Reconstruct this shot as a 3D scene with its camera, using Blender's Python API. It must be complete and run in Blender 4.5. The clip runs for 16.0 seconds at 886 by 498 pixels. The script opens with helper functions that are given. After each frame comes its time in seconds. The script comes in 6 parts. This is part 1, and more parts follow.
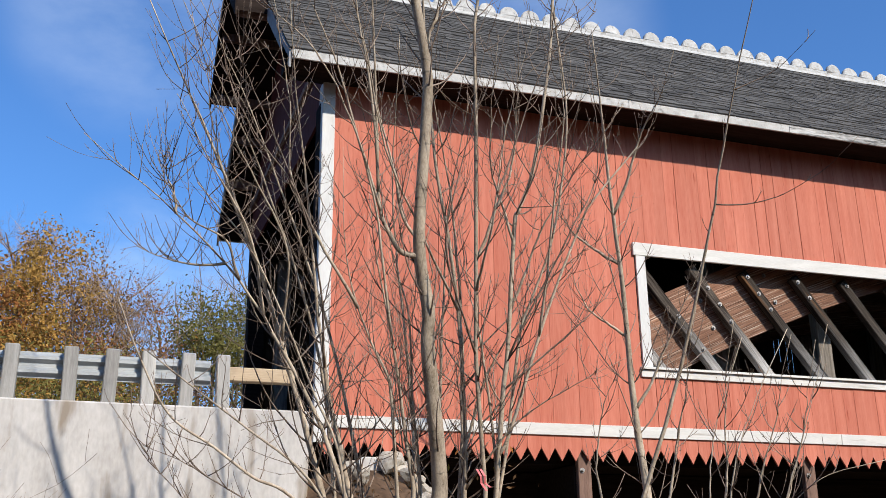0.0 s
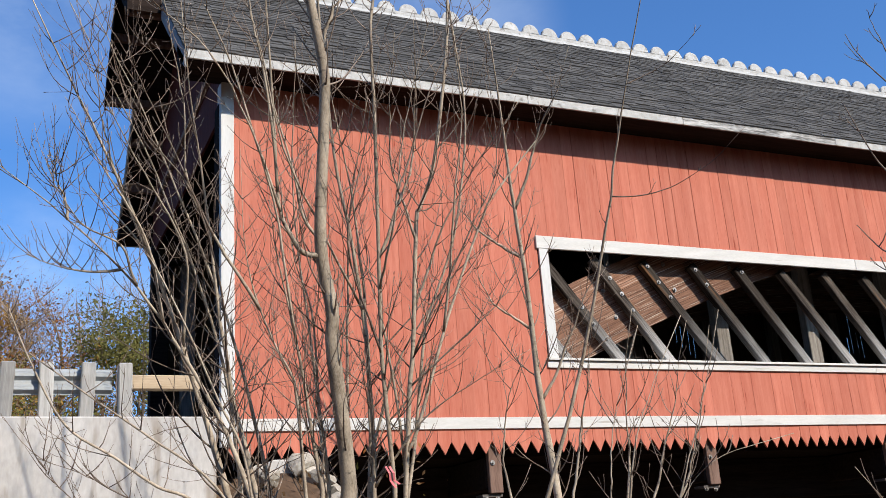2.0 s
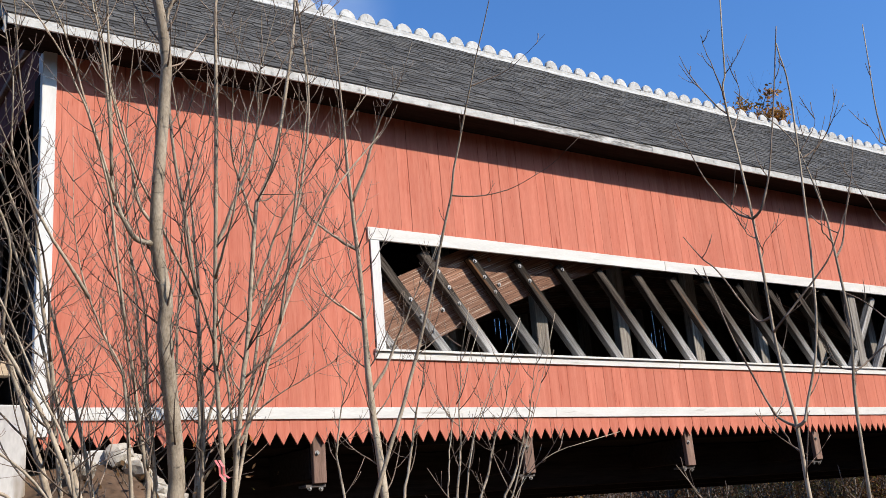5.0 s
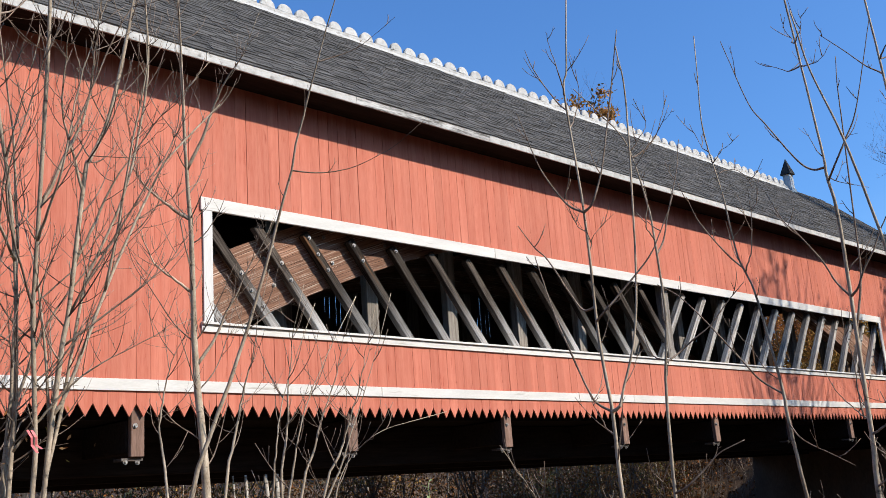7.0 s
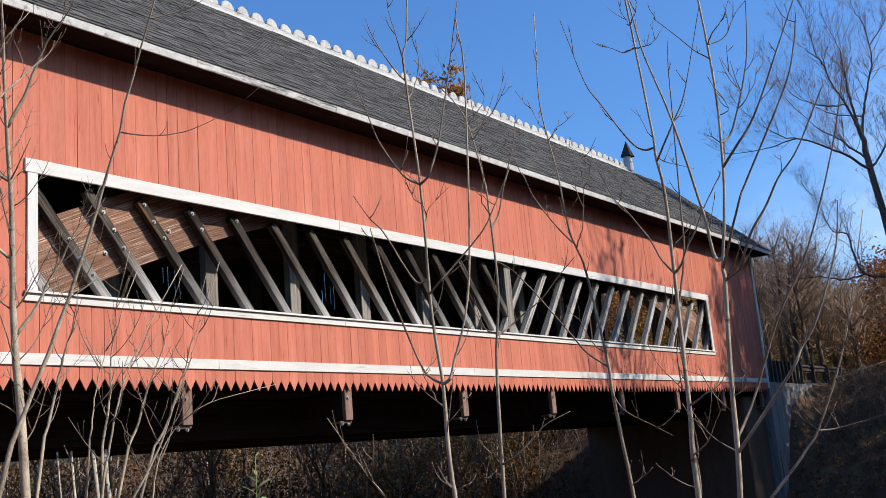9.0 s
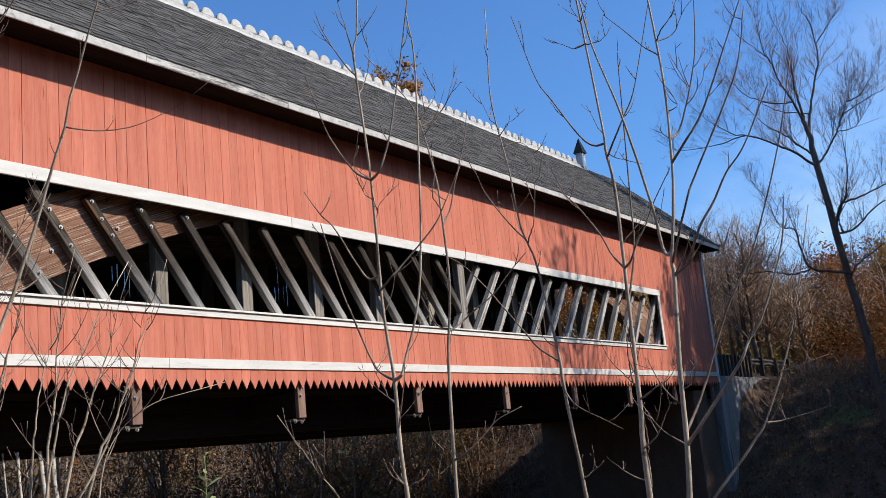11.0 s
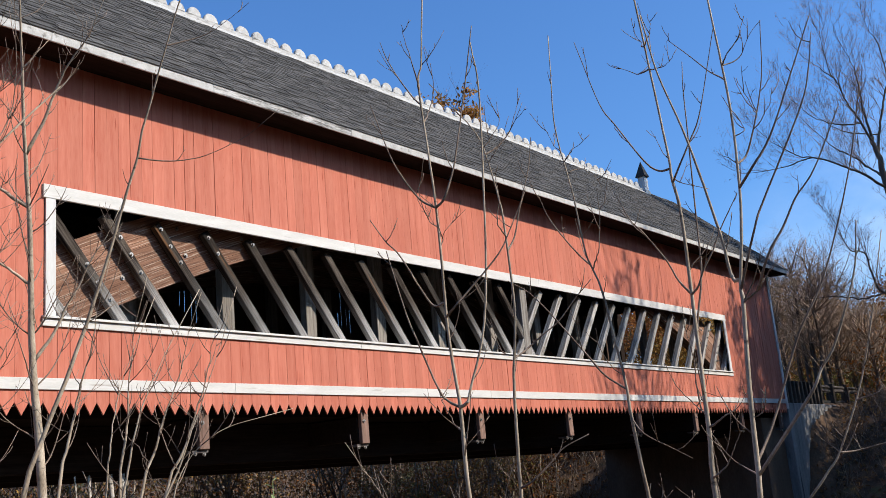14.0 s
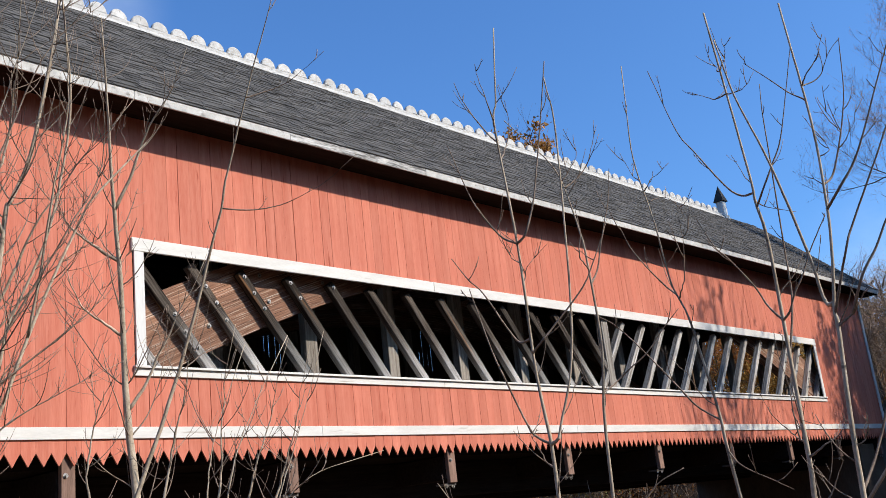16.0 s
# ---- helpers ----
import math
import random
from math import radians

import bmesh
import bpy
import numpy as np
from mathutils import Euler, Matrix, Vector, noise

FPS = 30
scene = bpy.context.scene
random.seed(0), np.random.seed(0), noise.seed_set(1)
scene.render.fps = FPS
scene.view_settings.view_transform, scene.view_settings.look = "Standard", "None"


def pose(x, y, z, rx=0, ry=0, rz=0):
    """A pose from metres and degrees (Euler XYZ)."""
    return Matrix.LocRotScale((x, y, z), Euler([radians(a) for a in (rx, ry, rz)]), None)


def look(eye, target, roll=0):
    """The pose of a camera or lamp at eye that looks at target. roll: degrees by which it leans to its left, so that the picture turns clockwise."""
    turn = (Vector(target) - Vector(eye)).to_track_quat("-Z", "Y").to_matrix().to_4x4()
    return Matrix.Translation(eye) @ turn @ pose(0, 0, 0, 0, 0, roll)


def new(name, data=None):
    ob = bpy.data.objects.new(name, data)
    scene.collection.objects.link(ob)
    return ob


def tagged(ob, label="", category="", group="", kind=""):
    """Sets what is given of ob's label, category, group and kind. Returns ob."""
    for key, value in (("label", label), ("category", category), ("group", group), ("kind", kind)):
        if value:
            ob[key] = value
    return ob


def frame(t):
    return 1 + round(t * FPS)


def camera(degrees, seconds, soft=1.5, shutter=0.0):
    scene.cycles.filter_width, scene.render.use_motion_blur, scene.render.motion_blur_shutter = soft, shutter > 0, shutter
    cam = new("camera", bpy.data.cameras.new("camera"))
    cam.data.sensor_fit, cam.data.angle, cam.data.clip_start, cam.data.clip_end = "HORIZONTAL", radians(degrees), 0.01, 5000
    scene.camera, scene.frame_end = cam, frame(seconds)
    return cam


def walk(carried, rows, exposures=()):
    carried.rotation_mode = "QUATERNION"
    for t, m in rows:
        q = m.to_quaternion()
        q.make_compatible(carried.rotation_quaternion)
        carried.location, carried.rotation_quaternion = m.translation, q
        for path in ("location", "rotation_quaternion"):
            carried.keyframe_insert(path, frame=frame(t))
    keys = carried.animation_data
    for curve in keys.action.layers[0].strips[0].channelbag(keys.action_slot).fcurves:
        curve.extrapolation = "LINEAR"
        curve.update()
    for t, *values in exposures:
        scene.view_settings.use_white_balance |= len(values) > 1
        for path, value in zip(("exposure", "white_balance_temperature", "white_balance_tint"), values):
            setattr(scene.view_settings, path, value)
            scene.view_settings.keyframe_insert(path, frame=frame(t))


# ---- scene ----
cam = camera(48.09, 16.0, soft=0.85)
PATH = [
    (0, (-2.501, -12.134, -1.538), (-1.8758, -10.3374, -0.9206), -0.69),
    (0.5, (-2.481, -12.145, -1.542), (-1.8107, -10.3531, -0.9592), -2.13),
    (1, (-2.461, -12.130, -1.525), (-1.7399, -10.3679, -0.9127), -3.06),
    (1.5, (-2.460, -12.158, -1.526), (-1.7421, -10.3983, -0.9029), -3.38),
    (2, (-2.449, -12.175, -1.543), (-1.6539, -10.4424, -0.9382), -4.07),
    (2.5, (-2.431, -12.177, -1.539), (-1.5905, -10.4663, -0.9331), -4.41),
    (3, (-2.419, -12.194, -1.553), (-1.5503, -10.4965, -0.9497), -4.08),
    (3.2, (-2.415, -12.196, -1.557), (-1.5170, -10.5100, -0.9660), -4.22),
    (5.5, (-2.692, -12.117, -1.435), (-1.5048, -10.5988, -0.9004), -4.77),
    (6, (-2.704, -12.112, -1.460), (-1.4360, -10.6536, -0.9448), -4.52),
    (6.5, (-2.705, -12.129, -1.466), (-1.3786, -10.7179, -0.9664), -4.26),
    (7, (-2.713, -12.132, -1.463), (-1.3313, -10.7691, -0.9799), -4.19),
    (7.5, (-2.687, -12.146, -1.467), (-1.2569, -10.8322, -0.9889), -4.35),
    (8, (-2.644, -12.143, -1.462), (-1.1545, -10.8853, -1.0153), -4.39),
    (8.5, (-2.604, -12.150, -1.467), (-1.0497, -10.9616, -1.0527), -3.80),
    (9, (-2.562, -12.150, -1.469), (-0.9766, -11.0013, -1.0603), -4.88),
    (9.5, (-2.543, -12.157, -1.474), (-0.9252, -11.0478, -1.0836), -5.32),
    (10, (-2.529, -12.158, -1.475), (-0.8892, -11.0790, -1.0916), -5.47),
    (10.2, (-2.535, -12.155, -1.474), (-0.8960, -11.0780, -1.0800), -5.63),
    (12.5, (-2.526, -12.163, -1.481), (-0.8743, -11.1052, -1.0899), -5.22),
    (13, (-2.528, -12.165, -1.489), (-0.8558, -11.1416, -1.0937), -5.22),
    (13.5, (-2.529, -12.137, -1.476), (-0.9193, -11.0288, -1.0510), -4.91),
    (14, (-2.570, -12.144, -1.460), (-1.0080, -10.9803, -1.0062), -5.14),
    (14.5, (-2.584, -12.135, -1.456), (-1.0521, -10.9405, -0.9801), -5.87),
    (15, (-2.591, -12.112, -1.441), (-1.1057, -10.8729, -0.9325), -6.93),
    (15.5, (-2.580, -12.109, -1.450), (-1.1125, -10.8586, -0.9180), -6.58),
    (16, (-2.604, -12.115, -1.445), (-1.1494, -10.8524, -0.9064), -6.62),
]
walk(cam, [(t, look(eye, target, roll)) for t, eye, target, roll in PATH],
     exposures=[(0, 0.37), (3, 0.40), (6, 0.49), (9, 0.43), (12.5, 0.36), (16, 0.48)])

# ---- sky and sun: low autumn sun from the front of the bridge, to its downstream end ----
SUN_AZ, SUN_EL = radians(25.0), radians(36.2)
to_sun = Vector((math.sin(SUN_AZ) * math.cos(SUN_EL), -math.cos(SUN_AZ) * math.cos(SUN_EL), math.sin(SUN_EL)))
world = bpy.data.worlds.new("sky")
scene.world = world
world.use_nodes = True
wn, wl = world.node_tree.nodes, world.node_tree.links
wn.clear()
w_out = wn.new("ShaderNodeOutputWorld")
w_bg = wn.new("ShaderNodeBackground")
w_sky = wn.new("ShaderNodeTexSky")
w_sky.sky_type = "NISHITA"
w_sky.sun_disc = False
w_sky.sun_elevation = SUN_EL
w_sky.sun_rotation = math.atan2(to_sun.x, to_sun.y)
w_sky.air_density, w_sky.dust_density, w_sky.ozone_density = 1.0, 1.6, 1.6
w_coord = wn.new("ShaderNodeTexCoord")
w_map = wn.new("ShaderNodeMapping")
w_map.inputs["Scale"].default_value = (2.0, 2.0, 4.0)
w_map.inputs["Location"].default_value = (0.35, 0.1, 0.2)
w_noise = wn.new("ShaderNodeTexNoise")
w_noise.inputs["Scale"].default_value = 1.7
w_noise.inputs["Detail"].default_value = 8.0
w_noise.inputs["Roughness"].default_value = 0.58
w_ramp = wn.new("ShaderNodeValToRGB")
w_ramp.color_ramp.elements[0].position = 0.36
w_ramp.color_ramp.elements[1].position = 0.72
w_ramp.color_ramp.elements[1].color = (0.75, 0.75, 0.75, 1)
w_tint = wn.new("ShaderNodeMix")
w_tint.data_type, w_tint.blend_type = "RGBA", "MULTIPLY"
w_tint.inputs[0].default_value = 1.0
w_tint.inputs["B"].default_value = (0.66, 1.17, 1.79, 1)
w_mix = wn.new("ShaderNodeMix")
w_mix.data_type = "RGBA"
w_mix.inputs["B"].default_value = (8.5, 9.6, 11.0, 1)
wl.new(w_coord.outputs["Generated"], w_map.inputs["Vector"])
wl.new(w_map.outputs["Vector"], w_noise.inputs["Vector"])
wl.new(w_noise.outputs["Fac"], w_ramp.inputs["Fac"])
bank = None
for hd, el, wide, weight in ((0.0, 30.5, 8.0, 0.45), (3.0, 15.5, 7.0, 0.62), (25.0, 30.0, 8.0, 0.40), (84.0, 13.0, 10.0, 0.30), (77.0, 7.0, 11.0, 0.55)):
    w_dot = wn.new("ShaderNodeVectorMath")
    w_dot.operation = "DOT_PRODUCT"
    w_dot.inputs[1].default_value = (math.sin(radians(hd)) * math.cos(radians(el)), math.cos(radians(hd)) * math.cos(radians(el)), math.sin(radians(el)))
    wl.new(w_coord.outputs["Generated"], w_dot.inputs[0])
    w_range = wn.new("ShaderNodeMapRange")
    w_range.interpolation_type = "SMOOTHSTEP"
    w_range.inputs["From Min"].default_value, w_range.inputs["From Max"].default_value = math.cos(radians(wide)), 1.0
    w_range.inputs["To Max"].default_value = weight
    wl.new(w_dot.outputs["Value"], w_range.inputs["Value"])
    if bank is None:
        bank = w_range.outputs["Result"]
    else:
        w_add = wn.new("ShaderNodeMath")
        wl.new(bank, w_add.inputs[0])
        wl.new(w_range.outputs["Result"], w_add.inputs[1])
        bank = w_add.outputs["Value"]
w_wisp = wn.new("ShaderNodeMath")
w_wisp.operation = "MULTIPLY"
wl.new(bank, w_wisp.inputs[0])
wl.new(w_ramp.outputs["Color"], w_wisp.inputs[1])
wl.new(w_wisp.outputs["Value"], w_mix.inputs["Factor"])
wl.new(w_sky.outputs["Color"], w_tint.inputs["A"])
wl.new(w_tint.outputs["Result"], w_mix.inputs["A"])
wl.new(w_mix.outputs["Result"], w_bg.inputs["Color"])
wl.new(w_bg.outputs["Background"], w_out.inputs["Surface"])
w_bg.inputs["Strength"].default_value = 0.089
sun = new("sun", bpy.data.lights.new("sun", "SUN"))
sun.data.energy, sun.data.angle, sun.data.color = 5.0, radians(0.5), (1.0, 0.915, 0.805)
sun.matrix_world = look((0, 0, 40), Vector((0, 0, 40)) - to_sun)


# ---- materials ----
def material(name, dark, light, scale=(1, 1, 1), size=4.0, rough=0.75, bump=0.15, fine=40.0, vary=0.0, spots=None, island=False, metal=0.0, spec=0.10, coords="Object", low=0.3, high=0.7, low_pale=None):
    """Two colours mixed by a noise of a given size and stretch, with a fine grain, relief and a change from piece to piece."""
    m = bpy.data.materials.new(name)
    m.use_nodes = True
    n, l = m.node_tree.nodes, m.node_tree.links
    b = n["Principled BSDF"]
    tc = n.new("ShaderNodeTexCoord")
    mp = n.new("ShaderNodeMapping")
    mp.inputs["Scale"].default_value = scale
    l.new(tc.outputs[coords], mp.inputs["Vector"])
    info = n.new("ShaderNodeObjectInfo")
    geo = n.new("ShaderNodeNewGeometry")
    rnd = geo.outputs["Random Per Island"] if island else info.outputs["Random"]
    shift = n.new("ShaderNodeVectorMath")
    shift.operation = "MULTIPLY_ADD"
    comb = n.new("ShaderNodeCombineXYZ")
    for k in range(3):
        l.new(rnd, comb.inputs[k])
    shift.inputs[1].default_value = (37.0, 23.0, 11.0) if vary else (0, 0, 0)
    l.new(comb.outputs[0], shift.inputs[0])
    l.new(mp.outputs[0], shift.inputs[2])
    big = n.new("ShaderNodeTexNoise")
    big.inputs["Scale"].default_value, big.inputs["Detail"].default_value = size, 6.0
    l.new(shift.outputs[0], big.inputs["Vector"])
    grain = n.new("ShaderNodeTexNoise")
    grain.inputs["Scale"].default_value, grain.inputs["Detail"].default_value = fine, 4.0
    l.new(shift.outputs[0], grain.inputs["Vector"])
    both = n.new("ShaderNodeMix")
    both.inputs[0].default_value = 0.4
    l.new(big.outputs["Fac"], both.inputs["A"])
    l.new(grain.outputs["Fac"], both.inputs["B"])
    ramp = n.new("ShaderNodeValToRGB")
    ramp.color_ramp.elements[0].color, ramp.color_ramp.elements[1].color = (*dark, 1), (*light, 1)
    ramp.color_ramp.elements[0].position, ramp.color_ramp.elements[1].position = low, high
    l.new(both.outputs["Result"], ramp.inputs["Fac"])
    col = ramp.outputs["Color"]
    if spots:
        spot_colour, spot_scale, spot_size, edge = spots
        sm = n.new("ShaderNodeMapping")
        sm.inputs["Scale"].default_value = spot_scale
        l.new(tc.outputs[coords], sm.inputs["Vector"])
        sh2 = n.new("ShaderNodeVectorMath")
        sh2.operation = "MULTIPLY_ADD"
        sh2.inputs[1].default_value = (19.0, 31.0, 7.0) if vary else (0, 0, 0)
        l.new(comb.outputs[0], sh2.inputs[0])
        l.new(sm.outputs[0], sh2.inputs[2])
        sn = n.new("ShaderNodeTexNoise")
        sn.inputs["Scale"].default_value, sn.inputs["Detail"].default_value = spot_size, 5.0
        l.new(sh2.outputs[0], sn.inputs["Vector"])
        sr = n.new("ShaderNodeValToRGB")
        sr.color_ramp.elements[0].position, sr.color_ramp.elements[1].position = edge, min(1.0, edge + 0.12)
        l.new(sn.outputs["Fac"], sr.inputs["Fac"])
        mx = n.new("ShaderNodeMix")
        mx.data_type = "RGBA"
        mx.inputs["B"].default_value = (*spot_colour, 1)
        l.new(sr.outputs["Color"], mx.inputs["Factor"])
        l.new(col, mx.inputs["A"])
        col = mx.outputs["Result"]
    # colour turns paler towards low object Z, the edge broken by noise
    if low_pale:
        z0, z1, pale_dark, pale_light = low_pale
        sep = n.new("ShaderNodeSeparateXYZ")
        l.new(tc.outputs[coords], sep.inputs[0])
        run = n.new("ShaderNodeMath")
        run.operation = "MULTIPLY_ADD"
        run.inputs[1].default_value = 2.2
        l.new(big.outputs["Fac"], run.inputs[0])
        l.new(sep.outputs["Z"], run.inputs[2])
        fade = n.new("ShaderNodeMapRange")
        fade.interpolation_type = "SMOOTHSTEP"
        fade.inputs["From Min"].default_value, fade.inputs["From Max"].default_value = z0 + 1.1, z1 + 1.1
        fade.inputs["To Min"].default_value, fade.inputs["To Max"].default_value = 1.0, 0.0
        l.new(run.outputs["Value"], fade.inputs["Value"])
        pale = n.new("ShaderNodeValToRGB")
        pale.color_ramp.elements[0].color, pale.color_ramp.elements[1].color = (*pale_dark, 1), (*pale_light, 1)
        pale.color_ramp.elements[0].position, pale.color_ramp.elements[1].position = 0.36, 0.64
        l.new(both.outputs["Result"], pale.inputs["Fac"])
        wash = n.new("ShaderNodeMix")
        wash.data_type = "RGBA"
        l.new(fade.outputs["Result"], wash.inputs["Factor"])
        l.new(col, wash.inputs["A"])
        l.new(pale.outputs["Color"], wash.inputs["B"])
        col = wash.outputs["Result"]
    if vary:
        hs = n.new("ShaderNodeHueSaturation")
        mr = n.new("ShaderNodeMapRange")
        mr.inputs["To Min"].default_value, mr.inputs["To Max"].default_value = 1 - vary, 1 + vary
        l.new(rnd, mr.inputs["Value"])
        l.new(mr.outputs["Result"], hs.inputs["Value"])
        l.new(col, hs.inputs["Color"])
        col = hs.outputs["Color"]
    l.new(col, b.inputs["Base Color"])
    b.inputs["Roughness"].default_value, b.inputs["Metallic"].default_value = rough, metal
    b.inputs["Specular IOR Level"].default_value = spec
    if bump:
        bp = n.new("ShaderNodeBump")
        bp.inputs["Strength"].default_value, bp.inputs["Distance"].default_value = bump, 0.01
        l.new(both.outputs["Result"], bp.inputs["Height"])
        l.new(bp.outputs["Normal"], b.inputs["Normal"])
    return m


RED = material("weathered_red_paint", (0.372, 0.103, 0.065), (0.495, 0.179, 0.121), (11, 11, 0.7), 1.2, 0.7, 0.4, 9.0, 0.075, ((0.24, 0.045, 0.025), (16, 16, 1.2), 1.6, 0.65))
# inner boards coloured dark so the bridge's inside stays in shade
RED_IN = material("dim_unpainted_board_back", (0.05, 0.032, 0.022), (0.10, 0.065, 0.045), (9, 9, 0.8), 1.5, 0.9, 0.2, 12.0, 0.15, island=True)
WHITE = material("weathered_white_paint", (0.46, 0.445, 0.415), (0.60, 0.58, 0.545), (1.2, 6, 6), 1.6, 0.6, 0.2, 14.0, 0.04, ((0.33, 0.30, 0.26), (0.8, 10, 10), 2.0, 0.65))
WHITE_UP = material("white_corner_paint", (0.48, 0.47, 0.45), (0.59, 0.58, 0.56), (6, 6, 0.8), 1.6, 0.6, 0.2, 14.0, 0.04)
OLD_WHITE = material("mottled_old_white_paint", (0.30, 0.29, 0.27), (0.52, 0.505, 0.48), (5, 5, 5), 1.8, 0.7, 0.3, 12.0, 0.06, ((0.20, 0.19, 0.175), (6, 6, 6), 1.6, 0.60))
PEELED = material("peeled_grey_fascia", (0.10, 0.095, 0.09), (0.50, 0.485, 0.46), (1.0, 6, 9), 2.2, 0.8, 0.4, 10.0, 0.0, low=0.40, high=0.60)
SHINGLE = material("charcoal_shingle", (0.040, 0.038, 0.036), (0.098, 0.093, 0.087), (3, 3, 3), 2.0, 0.85, 0.4, 60.0, 0.35)
SHINGLE_J = material("charcoal_shingle_course", (0.040, 0.038, 0.036), (0.098, 0.093, 0.087), (3, 3, 3), 2.0, 0.85, 0.4, 60.0, 0.35, island=True)
# brown at the upper end, silver grey towards the lower
GREY_WOOD = material("weathered_grey_timber", (0.012, 0.008, 0.006), (0.105, 0.086, 0.070), (16, 16, 0.55), 1.6, 0.85, 0.6, 7.0, 0.4, ((0.20, 0.10, 0.045), (9, 9, 0.5), 1.0, 0.60), low=0.42, high=0.66, low_pale=(-1.55, -0.30, (0.070, 0.064, 0.059), (0.44, 0.425, 0.405)))
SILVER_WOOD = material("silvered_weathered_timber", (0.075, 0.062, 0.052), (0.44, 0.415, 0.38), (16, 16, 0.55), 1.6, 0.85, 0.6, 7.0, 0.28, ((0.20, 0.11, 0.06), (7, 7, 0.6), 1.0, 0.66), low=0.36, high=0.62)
POST_BROWN = material("grey_truss_post_timber", (0.07, 0.058, 0.048), (0.34, 0.31, 0.275), (14, 14, 0.6), 1.6, 0.9, 0.4, 9.0, 0.2, spec=0.1)
# near-black: deep shade under floor, eaves and portal is in the colour
DARK_WOOD = material("shade_dark_timber", (0.010, 0.007, 0.006), (0.030, 0.021, 0.017), (0.8, 12, 12), 1.6, 0.95, 0.4, 9.0, 0.15, spec=0.05)
ARCH_WOOD = material("weathered_brown_laminate", (0.070, 0.030, 0.018), (0.32, 0.175, 0.115), (0.8, 18, 1), 2.2, 0.8, 0.5, 5.0, 0.28, ((0.50, 0.41, 0.33), (0.9, 34, 1), 1.6, 0.57), coords="UV")
BROWN_BLOCK = material("stained_brown_timber", (0.10, 0.06, 0.045), (0.27, 0.17, 0.13), (9, 9, 1.2), 1.8, 0.8, 0.4, 9.0, 0.2)
POST_WOOD = material("silvered_post_timber", (0.22, 0.21, 0.195), (0.42, 0.405, 0.38), (14, 14, 0.9), 1.5, 0.85, 0.4, 9.0, 0.25)
# post timber again, darkened for the shaded posts across the creek
SHADED_POST = material("shaded_post_timber", (0.035, 0.028, 0.022), (0.11, 0.09, 0.072), (14, 14, 0.9), 1.5, 0.85, 0.4, 9.0, 0.25)
RAIL_WOOD = material("sawn_tan_timber", (0.30, 0.22, 0.14), (0.46, 0.36, 0.25), (0.9, 12, 12), 1.6, 0.8, 0.4, 9.0, 0.1)
STEEL = material("galvanised_steel", (0.27, 0.285, 0.29), (0.42, 0.435, 0.44), (1, 4, 4), 2.0, 0.55, 0.05, 30.0, 0.05, metal=0.25)
# rusty hanger steel; on the far rail its darkness stands for shade
DARK_STEEL = material("rusted_shaded_steel", (0.05, 0.04, 0.034), (0.17, 0.15, 0.135), (4, 4, 4), 2.0, 0.7, 0.1, 30.0, metal=0.3)
BOLT = material("zinc_bolt", (0.16, 0.14, 0.12), (0.42, 0.40, 0.38), (8, 8, 8), 3.0, 0.4, 0.1, 40.0, 0.2, metal=0.7)
CONCRETE = material("stained_concrete", (0.32, 0.30, 0.28), (0.52, 0.495, 0.47), (0.9, 0.9, 0.35), 1.6, 0.9, 0.3, 26.0, 0.0, ((0.24, 0.20, 0.16), (2.2, 2.2, 0.45), 1.5, 0.57))
# streaked concrete, toned down for the dim shade across the creek
STREAKED = material("shaded_streaked_concrete", (0.13, 0.125, 0.12), (0.34, 0.325, 0.31), (2.2, 2.2, 0.25), 1.6, 0.9, 0.3, 26.0, 0.0, ((0.08, 0.075, 0.07), (3.0, 3.0, 0.3), 1.5, 0.56))
# abutment concrete darkened and browned to stand in for the shade on it
SHADED_CONCRETE = material("shaded_brown_concrete", (0.075, 0.048, 0.034), (0.16, 0.11, 0.078), (0.9, 0.9, 0.35), 1.4, 0.9, 0.3, 26.0)
# the wall's red made darker, carrying the shade below the gable hood
SHADED_RED = material("shade_darkened_red_paint", (0.075, 0.022, 0.018), (0.14, 0.040, 0.032), (11, 11, 0.7), 1.2, 0.85, 0.3, 9.0, spec=0.1)
# white rake paint greyed, with the gable end's shade in its colour
SHADED_WHITE = material("shaded_white_rake_paint", (0.20, 0.20, 0.20), (0.32, 0.32, 0.32), (4, 4, 4), 1.4, 0.8, 0.2, 20.0)
STONE = material("pale_riprap_stone", (0.24, 0.21, 0.17), (0.46, 0.42, 0.36), (2, 2, 2), 2.0, 0.9, 0.5, 22.0, 0.2)
ASPHALT = material("asphalt", (0.04, 0.04, 0.04), (0.07, 0.07, 0.07), (1, 1, 1), 3.0, 0.9, 0.3, 60.0)
SOIL = material("leaf_strewn_ground", (0.034, 0.023, 0.016), (0.150, 0.094, 0.060), (1, 1, 1), 1.6, 0.95, 0.7, 14.0, 0.0, ((0.10, 0.11, 0.04), (1, 1, 1), 0.5, 0.60))
BARK = material("smooth_grey_bark", (0.15, 0.115, 0.08), (0.52, 0.435, 0.335), (3, 3, 1.2), 3.0, 0.8, 0.06, 26.0, 0.12, ((0.06, 0.05, 0.042), (2.5, 2.5, 7), 3.0, 0.62))
TWIG = material("young_brown_twig_bark", (0.045, 0.028, 0.022), (0.30, 0.235, 0.185), (3, 3, 3), 2.5, 0.75, 0.03, 30.0, 0.42, island=True)
FAR_BARK = material("far_grey_bark", (0.062, 0.045, 0.033), (0.18, 0.135, 0.10), (2, 2, 1), 2.0, 0.9, 0.3, 14.0, 0.2)
